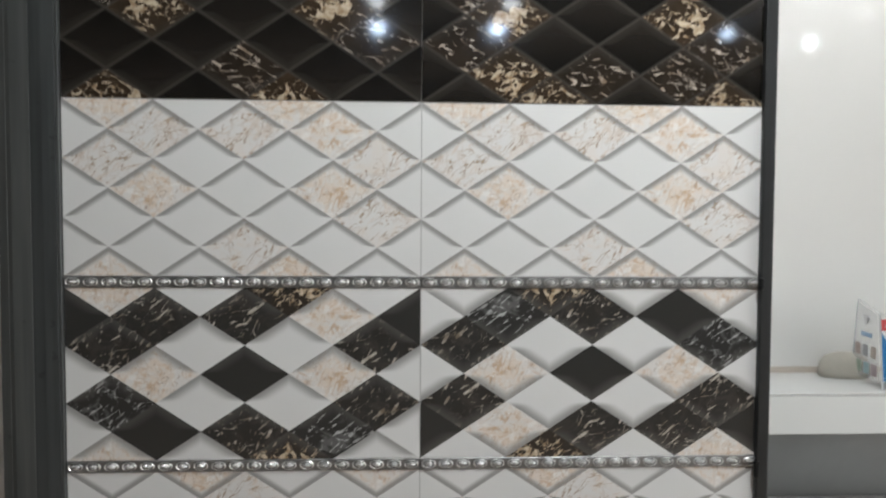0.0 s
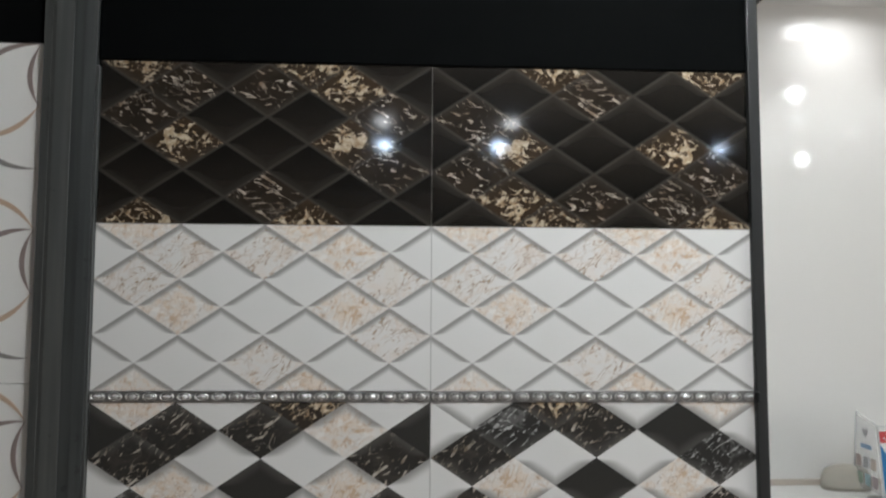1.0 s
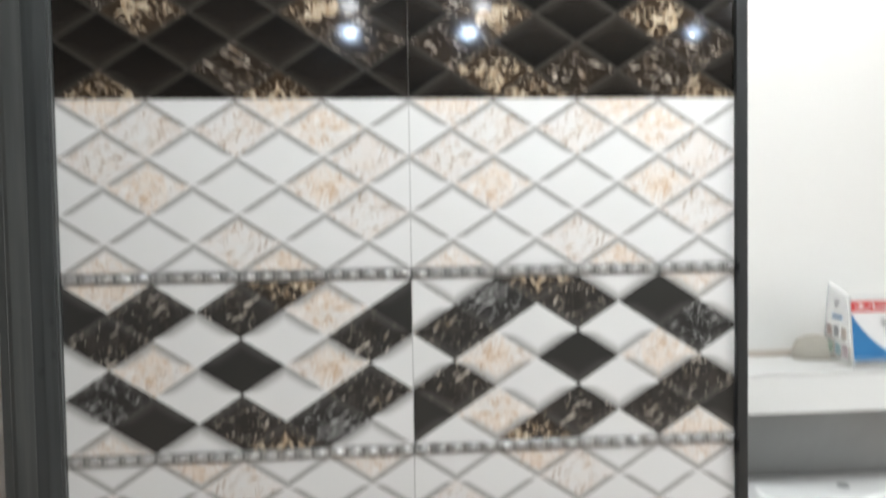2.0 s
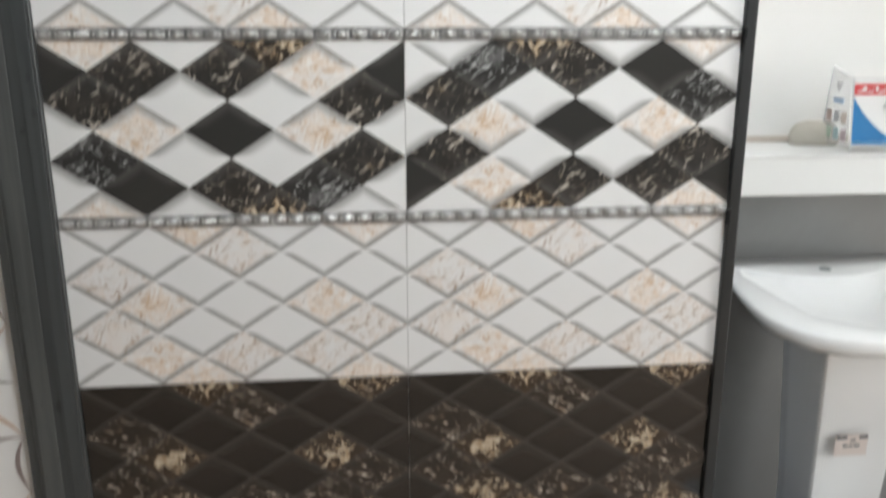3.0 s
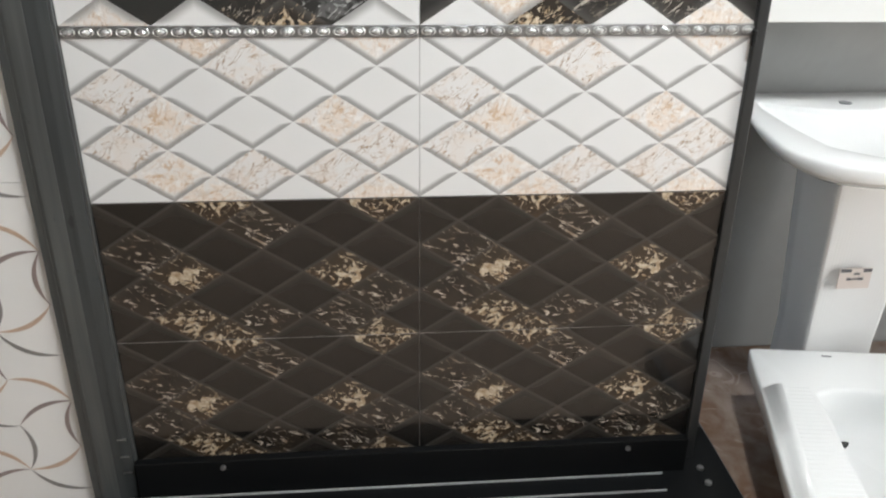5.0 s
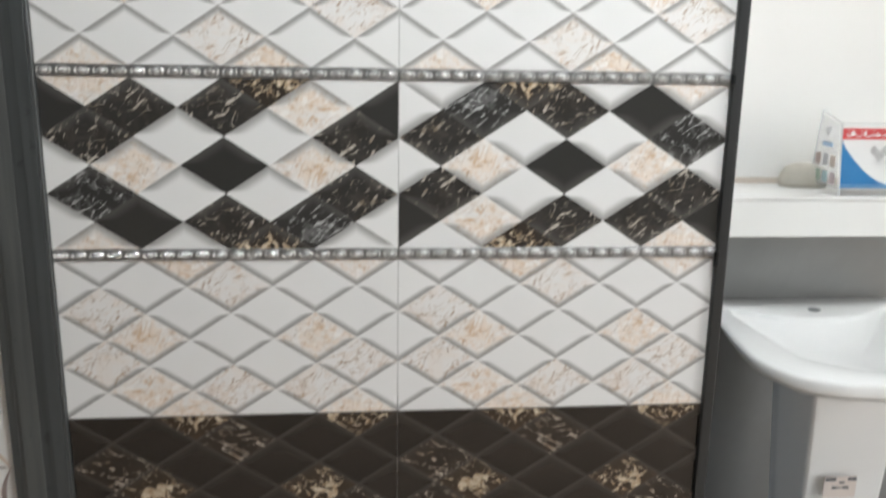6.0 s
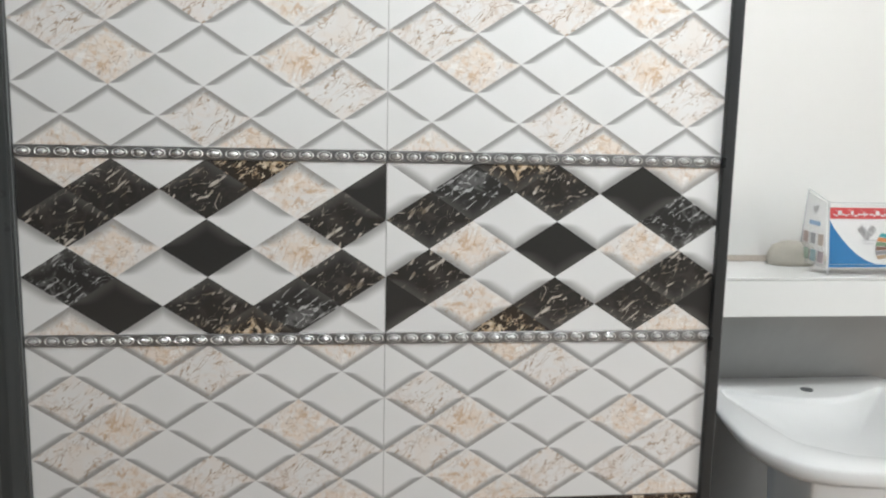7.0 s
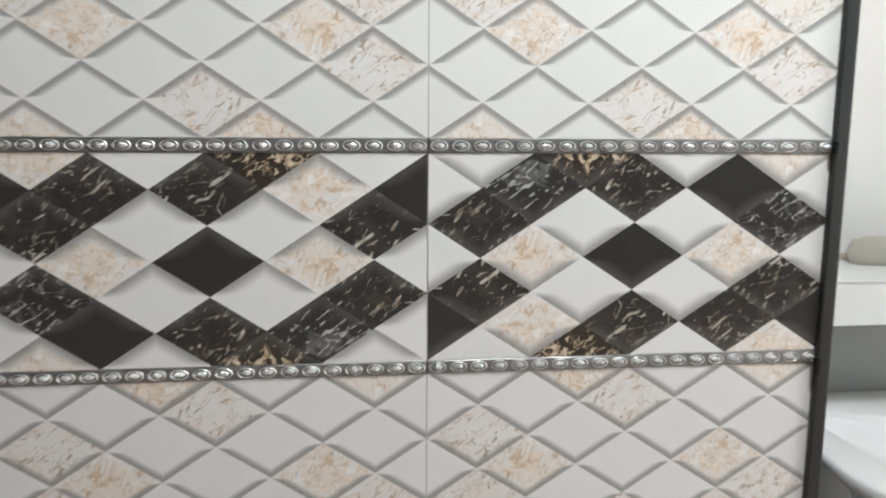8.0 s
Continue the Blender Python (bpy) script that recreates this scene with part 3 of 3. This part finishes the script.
stand = thing("leaflet_stand", "clear acrylic stand holding a red and blue leaflet", "brochure holder")
M_ACRYL = Nodes("clear_acrylic", 0.03)
M_ACRYL.b.inputs["Base Color"].default_value = (0.05, 0.05, 0.05, 1)
M_ACRYL.b.inputs["Alpha"].default_value = 0.035
M_ACRYL = M_ACRYL.m
M_CARD = plain("white_card", (0.78, 0.78, 0.77), 0.35, 0.0, 0.04)
M_CLEAR_CARD = Nodes("frosted_film", 0.3, 0.0, (0.86, 0.86, 0.86))
M_CLEAR_CARD.b.inputs["Alpha"].default_value = 0.22
M_CLEAR_CARD = M_CLEAR_CARD.m
M_RED = plain("red_ink", (0.62, 0.06, 0.06), 0.35)
M_BLUE = plain("blue_ink", (0.004, 0.17, 0.42), 0.35)
M_INK = plain("grey_ink", (0.12, 0.12, 0.13), 0.4)
M_PALE = plain("pale_ink", (0.55, 0.55, 0.56), 0.4)
M_SW = [plain("swatch_" + n, c, 0.4) for n, c in (("tan", (0.45, 0.32, 0.22)), ("grey", (0.25, 0.25, 0.27)), ("brown", (0.20, 0.10, 0.07)), ("green", (0.16, 0.28, 0.16)), ("orange", (0.65, 0.22, 0.06)), ("teal", (0.05, 0.35, 0.38)))]
M_FADED = [plain("faded_" + n, c, 0.4) for n, c in (("tan", (0.50, 0.42, 0.36)), ("grey", (0.34, 0.34, 0.35)), ("brown", (0.38, 0.29, 0.26)), ("mauve", (0.42, 0.34, 0.35)), ("teal", (0.30, 0.42, 0.44)), ("green", (0.32, 0.40, 0.32)), ("blue", (0.26, 0.40, 0.58)))]
SX, SY, SZ = 1.043, 0.360, 1.134
stand.location = (SX, SY, SZ)
part("base_plate", block(-0.005, 0.285, -0.004, 0.07, 0.0, 0.004, 0.001), M_ACRYL, stand)
LEAN = pose(0, 0, 0, -8, 0, 0)      # the front leans back
part("front_panel", block(0.0, 0.28, -0.003, 0.0, 0.004, 0.168, 0.0008, 1), M_ACRYL, stand, at=LEAN)
leaf = part("leaflet", block(0.006, 0.274, 0.002, 0.004, 0.018, 0.160), M_CARD, stand, "red, white and blue printed leaflet", at=LEAN)


def flat(name, pts, mat, parent, y=0.0008, label=""):
    return part(name, prism(pts, y, y + 0.0008), mat, parent, label)


def bar(x0, x1, z0, z1):
    return [(x0, z0), (x1, z0), (x1, z1), (x0, z1)]


flat("banner", bar(0.006, 0.274, 0.132, 0.158), M_RED, leaf, label="red banner with white lettering")
x = 0.016
for i in range(30):
    w = 0.003 + 0.006 * ((i * 7) % 5) / 4
    low = 0.1405 - 0.003 * (i % 3 == 1)
    flat("letter_bar", bar(x, x + w, low, low + 0.0035 + 0.007 * ((i * 5) % 4 == 2)), M_CARD, leaf, 0.0001)
    if i % 4 == 1:
        flat("letter_bar", bar(x + 0.001, x + 0.003, 0.1505, 0.1525), M_CARD, leaf, 0.0001)
    x += w + (0.0045 if i % 6 == 5 else 0.0012)
swoosh = [(0.006, 0.131)] + [(0.006 + 0.13 * t, 0.026 + 0.101 * (1 - t) ** 1.9) for t in [i / 12 for i in range(1, 13)]] + [(0.006, 0.026)]
flat("blue_swoosh", swoosh, M_BLUE, leaf, label="blue curved field")
flat("blue_band", bar(0.006, 0.274, 0.019, 0.025), M_BLUE, leaf)
def emblem_mesh(cx, cz, r, y0, y1):
    """Nested chevrons on three sides of a lozenge, open at the top."""
    bm = bmesh.new()
    for k in range(1, 4):
        co, si = math.cos(k * math.pi / 2), math.sin(k * math.pi / 2)
        for i in range(3):
            d, th = 0.10 + 0.29 * i, 0.11
            a = (1.0 - d - th) * 0.5 + 0.04
            for s in (-1, 1):
                quad = [(0.0, d), (s * a, d + a), (s * a, d + a + th), (0.0, d + th)]
                pts = [(cx + r * (x * co - z * si), cz + r * (x * si + z * co)) for x, z in quad]
                front = [bm.verts.new((x, y0, z)) for x, z in pts]
                back = [bm.verts.new((x, y1, z)) for x, z in pts]
                bm.faces.new(front)
                bm.faces.new(back[::-1])
                for j in range(4):
                    bm.faces.new((front[j - 1], back[j - 1], back[j], front[j]))
    return bm


part("emblem", emblem_mesh(0.100, 0.106, 0.025, 0.0008, 0.0016), M_INK, leaf, "dark emblem of nested chevrons")
for z, w in ((0.080, 0.040), (0.073, 0.028)):
    flat("letter_bar", bar(0.103 - w / 2, 0.103 + w / 2, z, z + 0.003), M_PALE, leaf)
for i in range(6):
    a0, a1 = -0.30 + 0.13 * i, -0.30 + 0.13 * (i + 0.9)
    cx, cz = 0.262, 0.062
    pts = [(min(0.274, cx - 0.03 * math.cos(a0)), cz + 0.03 * math.sin(a0)), (cx - 0.14 * math.cos(a0), cz + 0.14 * math.sin(a0) * 0.6), (cx - 0.14 * math.cos(a1), cz + 0.14 * math.sin(a1) * 0.6), (min(0.274, cx - 0.03 * math.cos(a1)), cz + 0.03 * math.sin(a1))]
    flat("colour_strip", pts, M_SW[i], leaf)


def upright(corners, x0, x1):
    """A plate from x0 to x1 with the corners (y, z)."""
    bm = bmesh.new()
    a = [bm.verts.new((x0, y, z)) for y, z in corners]
    b = [bm.verts.new((x1, y, z)) for y, z in corners]
    bm.faces.new(a)
    bm.faces.new(b[::-1])
    for i in range(len(a)):
        bm.faces.new((a[i - 1], b[i - 1], b[i], a[i]))
    return bm


SIDE = pose(0.004, 0.0, 0.001, 0, 0, -5)
side = part("side_panel", upright([(0.0, 0.0), (0.155, 0.0), (0.127, 0.190), (0.024, 0.170)], -0.003, 0.0), M_ACRYL, stand, at=SIDE)
card = part("side_card", upright([(0.006, 0.012), (0.149, 0.012), (0.122, 0.184), (0.028, 0.165)], -0.0050, -0.0040), M_CLEAR_CARD, stand, "translucent film with small colour samples", at=SIDE)
for i in range(6):
    y, z = 0.034 + 0.037 * (i % 3) + 0.006 * (i < 3), 0.076 - 0.040 * (i // 3)
    part("colour_sample", block(-0.0062, -0.0055, y - 0.013, y + 0.013, z - 0.013, z + 0.013, 0.0003, 1), M_FADED[i], card)
part("colour_sample", block(-0.0062, -0.0055, 0.048, 0.100, 0.108, 0.118), M_FADED[6], card)


badge = emblem_mesh(0.0, 0.150, 0.017, -0.0004, 0.0004)
bmesh.ops.transform(badge, matrix=pose(-0.0060, 0.076, 0, 0, 0, 90), verts=badge.verts)
part("emblem", badge, M_FADED[1], card, "grey emblem of nested chevrons")
# whitish strips that put the glint of the acrylic edges into the colour
M_EDGE = Nodes("acrylic_edge_glint", 0.15, 0.0, (0.85, 0.87, 0.87))
M_EDGE.b.inputs["Alpha"].default_value = 0.55
M_EDGE = M_EDGE.m
for (y0, z0), (y1, z1) in (((0.0, 0.0), (0.024, 0.168)), ((0.155, 0.0), (0.127, 0.190)), ((0.024, 0.168), (0.127, 0.190))):
    part("edge", upright([(y0 - 0.0012, z0), (y0 + 0.0012, z0 - 0.001), (y1 + 0.0012, z1 - 0.001), (y1 - 0.0012, z1 + 0.001)], -0.0034, 0.0004), M_EDGE, side, "white strip painted as the glint of an acrylic edge")
part("edge", block(0.0, 0.28, -0.0034, -0.0002, 0.1685, 0.1705), M_EDGE, stand, "white strip painted as the glint of an acrylic edge", at=LEAN)

sponge = thing("bath_sponge", "beige rounded bath sponge on the shelf against the wall", "sponge", at=(1.040, 0.512, 1.134))
M_SPONGE = plain("beige_sponge", (0.46, 0.43, 0.37), 0.9, 0.0, 0.15, 40, 0.8)
rings = [[(0.063 * s * math.cos(a), 0.040 * s * math.sin(a), h * 1.3) for a in (2 * math.pi * i / 28 for i in range(28))] for s, h in ((0.93, 0.0), (1.0, 0.010), (0.97, 0.022), (0.80, 0.037), (0.45, 0.044))]
part("sponge_body", loft(rings, True, True), M_SPONGE, sponge, smooth=True)

structure("trim_shelf", block(0.64, 2.6, NY - 0.007, NY - 0.001, 1.1345, 1.149, 0.001), plain("tan_sealant", (0.54, 0.475, 0.41), 0.6, 0.0, 0.3), "tan sealant line along the shelf")

# ---- wash basin ----
BX, RIM = 1.072, 0.826
basin = thing("pedestal_wash_basin", "white glazed china wash basin on a square pedestal, no tap fitted", "wash basin", at=(BX, 0, 0))
def mirrored(half):
    """Half an outline from the back to the front, and its mirror image back again."""
    return half + [(-x, y) for x, y in half[::-1]]


rim = outline(mirrored([(-0.05, NY - 0.004), (-0.270, NY - 0.004), (-0.276, 0.38), (-0.293, 0.29), (-0.303, 0.20), (-0.306, 0.142), (-0.298, 0.092), (-0.268, 0.030), (-0.236, 0.002), (-0.192, -0.017), (-0.09, -0.038), (-0.03, -0.043)]), 160, 1)
inner = outline(mirrored([(-0.04, 0.388), (-0.12, 0.412), (-0.212, 0.468), (-0.224, 0.40), (-0.222, 0.30), (-0.216, 0.22), (-0.204, 0.128), (-0.125, 0.057), (-0.04, 0.034)]), 160, 3)
foot = outline([(-0.03, 0.42), (-0.100, 0.42), (-0.112, 0.36), (-0.107, 0.2165), (-0.05, 0.215), (0.04, 0.215), (0.105, 0.2165), (0.105, 0.36), (0.095, 0.42), (0.03, 0.42)], 160, 1)
c0 = Vector((0, 0.25))
rings = [ring(foot, RIM - 0.124)]


def lip(y):
    """Thickness of the rim: thin at the back, thicker at the front."""
    return 0.033 - 0.022 * min(1.0, max(0.0, (y - 0.03) / 0.35))


for t, h in ((0.06, 0.086), (0.25, 0.071), (0.5, 0.049), (0.75, 0.027), (0.90, 0.012), (0.97, 0.004)):
    rings.append([tuple(Vector((*p, 0)).lerp(Vector((*q, 0)), t)[:2]) + (RIM - lip(q.y) - h,) for p, q in zip(foot, rim)])
rings += [[(x, y, RIM - lip(y) - 0.002) for x, y, z in ring(rim, 0, -0.012, c=c0)], [(x, y, RIM - lip(y)) for x, y, z in ring(rim, 0, -0.003, c=c0)], [(x, y, RIM - 0.85 * lip(y)) for x, y, z in ring(rim, 0, c=c0)],
          ring(rim, RIM - 0.007, c=c0), ring(rim, RIM - 0.002, -0.003, c=c0), ring(rim, RIM, -0.008, c=c0),
          ring(inner, RIM + 0.0005, 0.007, c=c0), ring(inner, RIM - 0.0005, 0.004, c=c0), ring(inner, RIM - 0.004, 0.001, c=c0), ring(inner, RIM - 0.0075, -0.002, c=c0)]
cb = Vector((-0.02, 0.22))


def egg(p):
    """The point of the bowl's smooth inner oval in the direction of p."""
    d = p - cb
    a = math.atan2(d.y / 0.21, d.x / 0.25)
    return cb + Vector((0.25 * math.cos(a), 0.21 * math.sin(a)))


for t in (0.985, 0.96, 0.92, 0.86, 0.78, 0.68, 0.56, 0.43, 0.30, 0.18, 0.07):
    oval = [p.lerp(egg(p), min(1.0, (1 - t) * 1.8)) for p in inner]
    rings.append(ring(oval, RIM - 0.009 - 0.068 * (1 - t ** 2.5), 0, t, cb + Vector((0, 0.036 * (1 - t)))))
bowl = part("bowl", loft(rings, False, True), M_CERAMIC, basin, smooth=True)
# no opening: a flat disc whose grey is the shade inside the tap hole
part("tap_hole", disc(0.015, 0.004, 24), M_TRIM, bowl, "tap hole drawn as a flat grey disc", at=pose(0.004, 0.450, RIM + 0.0005))
part("waste", disc(0.021, 0.004, 28, "Z", 0.001), M_RAIL, bowl, "steel waste outlet", at=pose(-0.037, 0.2265, RIM - 0.0765))
# likewise a flat disc, grey as the shaded inside of the waste
part("waste_hole", disc(0.011, 0.002, 24), M_TRIM, bowl, at=pose(-0.037, 0.2265, RIM - 0.0738))
pc = outline([(-0.03, 0.42), (-0.100, 0.42), (-0.112, 0.36), (-0.107, 0.2165), (-0.05, 0.215), (0.04, 0.215), (0.105, 0.2165), (0.105, 0.36), (0.095, 0.42), (0.03, 0.42)], 96, 1)
rings = [ring(pc, PZ, -0.018, c=Vector((0, 0.34))), ring(pc, PZ + 0.03, -0.022, c=Vector((0, 0.34))), ring(pc, PZ + 0.21, -0.023, c=Vector((0, 0.34))), ring(pc, RIM - 0.12, 0.006, c=Vector((0, 0.36)))]
part("pedestal", loft(rings, True, True), M_CERAMIC, basin, smooth=False)
sticker = part("sticker", block(-0.062, 0.018, 0.2085, 0.2100, 0.440, 0.494), plain("sticker_paper", (0.72, 0.64, 0.59), 0.5), basin, "small pink paper label with dark heading")
for x0, x1, z0, z1 in ((-0.060, -0.034, 0.484, 0.4925), (-0.004, 0.017, 0.484, 0.4925), (-0.026, -0.012, 0.477, 0.482), (-0.042, -0.030, 0.463, 0.469), (-0.028, -0.018, 0.464, 0.468), (-0.016, -0.001, 0.463, 0.469)):
    part("letter_bar", block(x0, x1, 0.2075, 0.2084, z0, z1), M_INK, sticker)

# ---- squat pan ----
pan = thing("squat_pan", "white glazed china squat toilet pan lying on the marble platform", "squat toilet")
PH = 0.21          # the flange stands this high on the bowl beneath it
pan.matrix_basis = pose(1.031, 0.204, PZ, 0, 0, -8)
po = outline([(-0.05, 0.0), (-0.200, 0.0), (-0.229, -0.25), (-0.270, -0.56), (-0.20, -0.66), (0.20, -0.66), (0.262, -0.56), (0.226, -0.25), (0.200, 0.0), (0.05, 0.0)], 160, 1)
pi = outline([(-0.03, -0.172), (-0.072, -0.180), (-0.108, -0.200), (-0.121, -0.24), (-0.117, -0.31), (-0.129, -0.45), (-0.133, -0.55), (-0.06, -0.61), (0.06, -0.61), (0.133, -0.55), (0.129, -0.45), (0.117, -0.31), (0.121, -0.24), (0.108, -0.200), (0.072, -0.180), (0.03, -0.172)], 160, 8)
cp = Vector((0, -0.36))
rings = [ring(pi, 0.0, 0.0, 0.72, cp), ring(pi, 0.06, 0.0, 0.95, cp), ring(pi, PH - 0.09, 0.02, c=cp), ring(po, PH - 0.062, -0.04, c=cp), ring(po, PH - 0.060, -0.012, c=cp), ring(po, PH - 0.050, -0.006, c=cp), ring(po, PH - 0.010, c=cp),
         ring(po, PH - 0.003, -0.002, c=cp), ring(po, PH, -0.009, c=cp), ring(pi, PH, 0.012, c=cp), ring(pi, PH - 0.002, 0.005, c=cp), ring(pi, PH - 0.008, 0.001, c=cp)]
for t in (0.97, 0.93, 0.87, 0.78, 0.66, 0.52, 0.36, 0.20, 0.08):
    rings.append(ring(pi, PH - 0.010 - 0.100 * (1 - t ** 2.6), 0, t, Vector((-0.04, -0.235))))
pan_body = part("pan_body", loft(rings, True, True), M_CERAMIC, pan, smooth=True)
# flat disc, its dark colour standing for the shade in the outlet
part("outlet_hole", disc(0.036, 0.004, 28), M_DARK, pan_body, "outlet drawn as a flat dark disc", at=pose(-0.050, -0.212, PH - 0.1095))
part("maker_mark", block(-0.012, 0.012, -0.032, -0.027, PH, PH + 0.0008), M_INK, pan_body, at=pose(-0.02, 0, 0))
for s in (-1, 1):
    inner_edge = [(-0.118, -0.199), (-0.118, -0.31), (-0.130, -0.45), (-0.135, -0.56)]
    levels = [((-0.220, -0.176), (-0.265, -0.572), PH - 0.001), ((-0.212, -0.178), (-0.260, -0.571), PH + 0.003), ((-0.204, -0.180), (-0.253, -0.570), PH + 0.010),
              ((-0.195, -0.183), (-0.247, -0.568), PH + 0.0175), ((-0.188, -0.186), (-0.241, -0.567), PH + 0.0215), ((-0.180, -0.189), (-0.235, -0.566), PH + 0.023)]
    steps = [[(x * -s, y, h) for x, y in [a] + inner_edge + [b]] for a, b, h in levels]
    tread = part("tread", loft(steps, False, True), M_CERAMIC, pan, "ribbed foot tread")
    for face in tread.data.polygons:
        face.use_smooth = len(face.vertices) == 4
    for i in range(26):
        y = -0.198 - 0.0138 * i
        x0, x1 = 0.126 + 0.010 * i / 26, 0.178 + 0.050 * i / 26
        part("rib", block(min(s * x0, s * x1), max(s * x0, s * x1), y - 0.006, y, PH + 0.0222, PH + 0.0236, 0.0006, 1), M_CERAMIC, tread)

# ---- lamps' fittings ----
M_GLOW = Nodes("lamp_glow")
M_GLOW.b.inputs["Emission Color"].default_value = (0.94, 0.985, 1.0, 1)
M_GLOW.b.inputs["Emission Strength"].default_value = GLOW
M_GLOW = M_GLOW.m
M_GLOW_DIM = Nodes("lamp_glow_dim")
M_GLOW_DIM.b.inputs["Emission Color"].default_value = (0.92, 0.96, 1.0, 1)
M_GLOW_DIM.b.inputs["Emission Strength"].default_value = 0.11 * GLOW
M_GLOW_DIM = M_GLOW_DIM.m


M_GLOW_COOL = Nodes("lamp_glow_cool")
M_GLOW_COOL.b.inputs["Emission Color"].default_value = (0.62, 0.78, 1.0, 1)
M_GLOW_COOL.b.inputs["Emission Strength"].default_value = 0.45 * GLOW
M_GLOW_COOL = M_GLOW_COOL.m


def trim_ring(r):
    return loft([[(r * k * math.cos(a), r * k * math.sin(a), h) for a in (2 * math.pi * i / 32 for i in range(32))] for k, h in ((1.3, 0.0), (1.3, -0.010), (1.08, -0.014), (1.0, -0.006), (1.0, 0.0))])


def globe_lamp(x, y, z, r, dim):
    """A ceiling lamp with a domed glowing cover."""
    d = thing("ceiling_lamp", "round ceiling lamp with a domed white cover, switched on", "ceiling light", "ceiling lamps", at=(x, y, z))
    part("trim_ring", trim_ring(r), M_SHELF, d)
    rings = [[(r * math.cos(e) * math.cos(a), r * math.cos(e) * math.sin(a), -0.006 - r * 1.15 * math.sin(e)) for a in (2 * math.pi * i / 24 for i in range(24))] for e in (0.0, 0.3, 0.6, 0.9, 1.2, 1.45)]
    part("cover", loft(rings, True, True), M_GLOW_DIM if dim else M_GLOW_COOL if y < -4 else M_GLOW, d, "glowing domed cover", smooth=True)


def downlight(x, y, z, r):
    d = thing("downlight", "round white recessed downlight in the niche soffit, switched on", "ceiling light", at=(x, y, z))
    part("trim_ring", trim_ring(r), M_SHELF, d)
    part("diffuser", disc(r * 0.97, 0.004, 32), M_GLOW_DIM, d, "bright lamp face", at=pose(0, 0, -0.003))


# the 0.11 m cover is that of the unseen added lamp
for lx, ly, bright in CEILING_LAMPS:
    globe_lamp(lx, ly, CEIL, 0.11 if ly > -1 else 0.036 if lx > 1.9 else 0.05, not bright)
downlight(1.05, 0.415, 2.365, 0.05)

# ---- marble platform tiles ----
for x0, x1 in ((0.7325, 1.30), (1.302, 1.90), (1.902, 2.50), (2.502, 3.10), (3.102, 3.70), (3.702, 4.098)):
    for y0, y1 in ((-0.559, -0.146), (-0.144, NY - 0.001)):
        ob = new("tile", mesh_of(block(x0, x1, y0, y1, PZ - 0.008, PZ, 0.0012, 1), "tile", M_MARBLE))
        ob.parent = bpy.data.objects["platform"]
